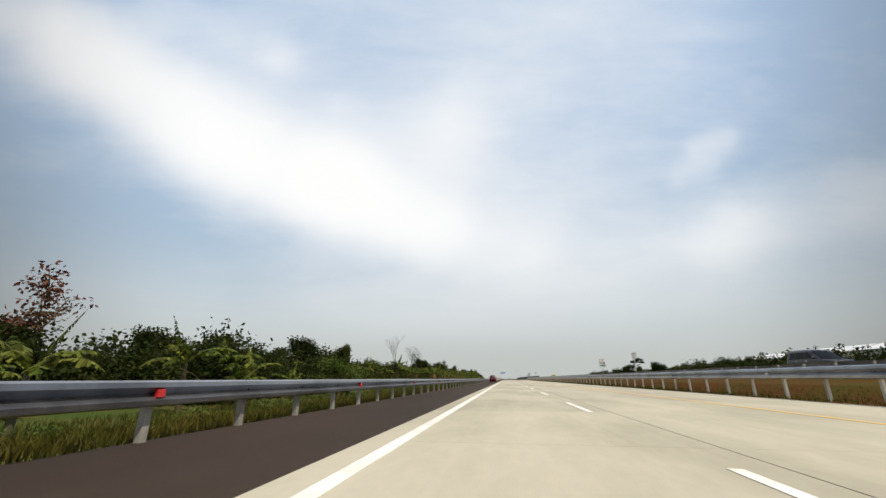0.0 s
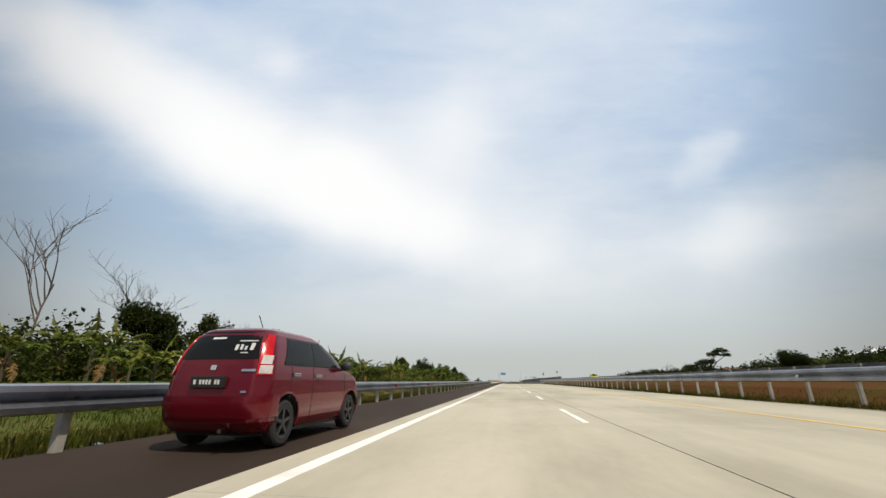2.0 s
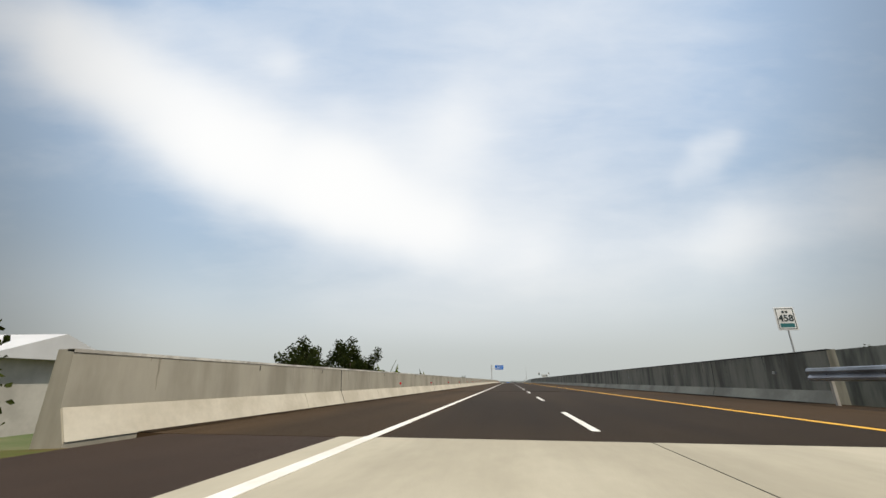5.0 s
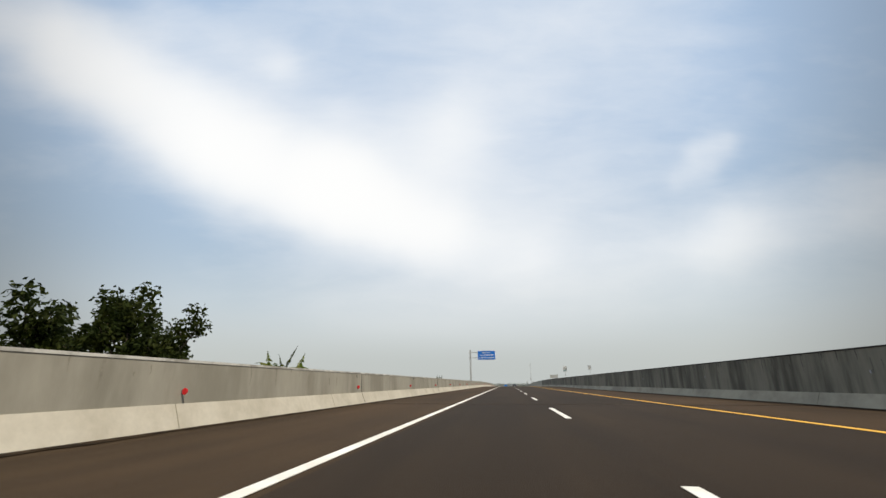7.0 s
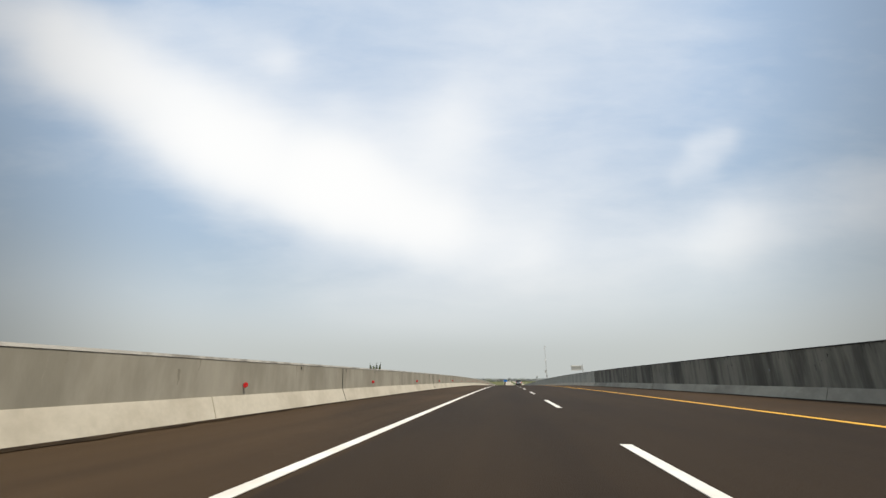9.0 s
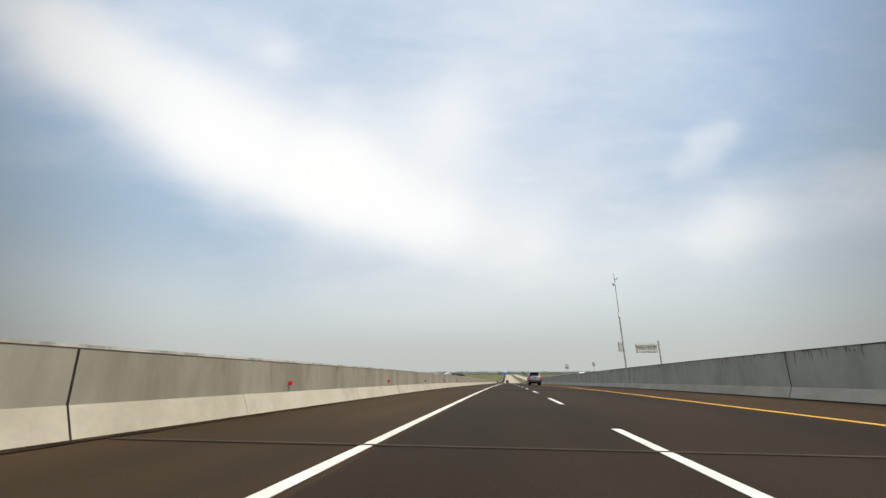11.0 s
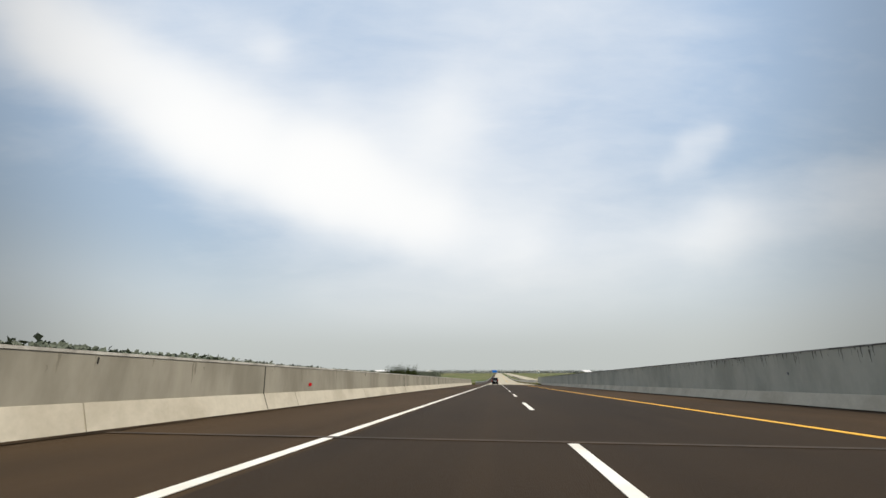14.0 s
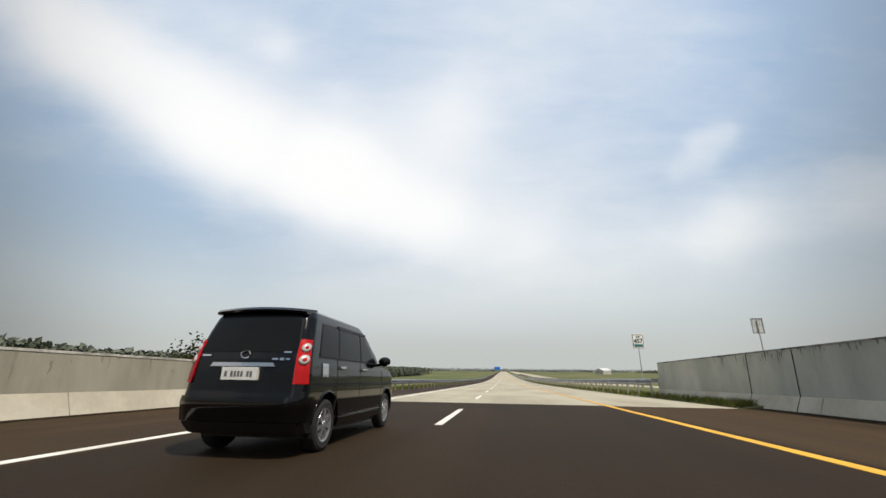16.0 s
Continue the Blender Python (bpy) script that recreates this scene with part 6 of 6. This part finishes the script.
tagged(extrude_along("verge", [(-12.5, -0.7), (-12.5, -0.45), (-7.2, -0.10), (-5.96, -0.04), (-5.96, -0.6)][::-1], BRIDGE_B, 1400, FIELD, step=10), "green verge under the crash barrier", "verge", kind="structure")
tagged(extrude_along("median", [(CONC_R + 0.003, -0.6), (CONC_R + 0.003, -0.03), (8.3, 0.05), (9.3, 0.46), (11.2, 0.60), (12.5, 0.73), (13.19, 0.76), (13.19, -0.6)][::-1], -30, BRIDGE_A - 1, SOIL), "red-brown earth median with dry grass", "median", kind="structure")
tagged(extrude_along("median", [(CONC_R + 0.003, -0.6), (CONC_R + 0.003, -0.03), (8.3, 0.05), (9.3, 0.30), (11.2, 0.34), (12.5, 0.12), (13.19, -0.04), (13.19, -0.6)][::-1], BRIDGE_B + 0.2, 1400, FIELD, step=10), "grassy median", "median", kind="structure")
grass("grass", lambda r: ((lambda x: (x, r.uniform(4, BRIDGE_A - 2), -0.04 - 0.05 * (-5.9 - x)))(r.triangular(-8.8, -5.9, -6.3))), 105000, 0.17, GRASS, "tall rough green grass under the crash barrier", 31)
grass("grass", lambda r: ((lambda x, y: (x, y, land(x, y) - 0.05))(r.uniform(-14.5, -8.6), r.uniform(4, BRIDGE_A - 4))), 90000, 0.26, GRASS, "rough meadow grass behind the crash barrier", 32)
grass("grass", lambda r: ((lambda x: (x, r.uniform(4, BRIDGE_A - 2), -0.04 - 0.05 * (-5.9 - x)))(r.triangular(-7.4, -5.85, -6.0))), 26000, 0.15, GRASS_DRY, "dry straw-brown grass at the edge of the shoulder", 33)
grass("grass", lambda r: ((lambda x: (x, r.uniform(8, BRIDGE_A - 2), 0.44 * clamp01((x - 8.2) / 1.1)))(r.triangular(7.75, 9.4, 8.6))), 14000, 0.10, GRASS_DRY, "dry brown grass on the median", 35)
grass("grass", lambda r: ((lambda x: (x, 8 + (BRIDGE_A - 10) * r.random() ** 0.6, 0.44 * clamp01((x - 8.2) / 1.1)))(r.triangular(7.74, 8.6, 7.80))), 60000, 0.12, GRASS, "green grass on the median", 36)
grass("grass", lambda r: ((lambda y: (r.triangular(7.75, 10.5, 8.2), y, zr(y)))(BRIDGE_B + 0.5 + 120 * r.random() ** 1.6)), 26000, 0.24, GRASS_BRIGHT, "bright green grass on the median", 37)
grass("grass", lambda r: ((lambda y: (r.triangular(-8.8, -5.9, -6.3), y, zr(y) - 0.06))(BRIDGE_B + 0.5 + 120 * r.random() ** 1.6)), 20000, 0.22, GRASS_BRIGHT, "bright green grass on the verge", 38)


# ---- far buildings beyond the opposite lanes ----
ROOF_WHITE = surface("white_roof_sheet", (0.72, 0.72, 0.72), (0.58, 0.58, 0.58), 0.5, 0.1, grain=1.5, stain=0.1, spread=0.08, bump=0)
ROOF_TILE = surface("clay_roof", (0.34, 0.16, 0.08), (0.24, 0.12, 0.07), 0.85, grain=4, stain=0.4, spread=0.2)
PLASTER = surface("house_plaster", (0.50, 0.48, 0.43), (0.38, 0.36, 0.32), 0.9, grain=3, stain=0.4, spread=0.12)
PANE = surface("dark_pane", (0.03, 0.035, 0.04), rough=0.15, bump=0, grain=3)


def house(x, y, wide, deep, eave, ridge, roof, label, turn=0.0, name="house", windows=3):
    ob = thing(name, (x, y, land(x, y)), label, "building", "far buildings", turn)
    bm = bmesh.new()
    box(bm, -wide / 2, wide / 2, -deep / 2, deep / 2, -0.5, eave)
    part("wall", bm, PLASTER, ob)
    bm = bmesh.new()
    o = 0.5
    a = [bm.verts.new(p) for p in ((-wide / 2 - o, -deep / 2 - o, eave - 0.1), (wide / 2 + o, -deep / 2 - o, eave - 0.1), (wide / 2 + o, 0, ridge), (-wide / 2 - o, 0, ridge),
                                   (-wide / 2 - o, deep / 2 + o, eave - 0.1), (wide / 2 + o, deep / 2 + o, eave - 0.1))]
    for f in ((0, 1, 2, 3), (3, 2, 5, 4), (0, 3, 4), (1, 5, 2), (0, 4, 5, 1)):
        bm.faces.new([a[i] for i in f])
    part("roof", bm, roof, ob)
    for k in range(windows):
        bm = bmesh.new()
        cx = -wide / 2 + wide * (k + 0.5) / windows
        box(bm, cx - 0.7, cx + 0.7, -deep / 2 - 0.03, -deep / 2 + 0.1, eave * 0.35, eave * 0.8)
        part("window", bm, PANE, ob)
    return ob


for y, tall in ((182, 12.8), (222, 14.0), (262, 13.6)):
    house(152, y, 36, 26, tall, tall + 3.0, ROOF_WHITE, "long low warehouse with a white sheet roof", 90, "warehouse", 5)
for x, y, w, d, e, r_, mat, words, t in (
        (88, 262, 12, 9, 3.4, 5.8, ROOF_TILE, "small plastered house with an orange tiled roof", 8), (84, 283, 10, 8, 3.2, 5.4, ROOF_TILE, "small plastered house with an orange tiled roof", -10),
        (92, 246, 9, 7, 3.2, 5.0, ROOF_WHITE, "small plastered house with a pale sheet roof", 20), (96, 330, 12, 8, 3.4, 5.6, ROOF_TILE, "small plastered house with an orange tiled roof", 15),
        (100, 360, 10, 8, 3.4, 5.4, ROOF_WHITE, "small plastered house with a pale sheet roof", 0), (-30, 214, 12, 6, 3.0, 4.2, ROOF_WHITE, "low shed with a bright white roof among trees", 5)):
    ob = house(x, y, w, d, e * 1.35, r_ * 1.4, mat, words, t) if x > 0 else house(x, y, w, d, e, r_, mat, words, t)
    if x < 0:
        ob.location.z = -1.2
for k, (x, y) in enumerate(((-210, 900), (-150, 1050), (-240, 760), (-110, 1180), (150, 980), (210, 820), (120, 1120), (260, 700), (330, 900), (-330, 980))):
    house(x, y, 16 + 3 * (k % 3), 10, 4.5, 7.0, ROOF_WHITE, "distant farm building on the plain with a pale roof", k * 37, windows=4)


# scraps of litter in the grass beside the road
LITTER = surface("litter_plastic", (0.70, 0.69, 0.66), (0.50, 0.48, 0.44), 0.5, grain=20, stain=6, spread=0.15, local=True)


def litter(seed, label):
    r = random.Random(seed)
    bm = bmesh.new()
    bmesh.ops.create_icosphere(bm, subdivisions=2, radius=1.0)
    for v in bm.verts:
        k = 1 + 0.45 * noise.noise(v.co * 2.2 + Vector((seed, 0, 0))) + r.uniform(-0.12, 0.12)
        v.co = Vector((v.co.x * 0.075 * k, v.co.y * 0.055 * k, max(-0.01, v.co.z * 0.038 * k)))
    ob = part("litter", bm, LITTER, None)
    return tagged(ob, label, "litter", "litter on the verge")


scraps = [litter(3, "crumpled white plastic bag in the verge grass"), litter(7, "crushed pale paper cup in the verge grass")]
lr = random.Random(19)
for k in range(26):
    left = k % 3 < 2
    x = lr.uniform(-6.25, -5.85) if left else lr.uniform(7.74, 7.9)
    y = lr.uniform(20, 196)
    m = Matrix.Translation((x, y, -0.035 if left else 0.0)) @ Matrix.Rotation(lr.uniform(0, 6), 4, "Z")
    if k < 2:
        scraps[k].matrix_basis = m
    else:
        copy_thing(scraps[k % 2], m).scale = (lr.uniform(0.5, 1.2),) * 3
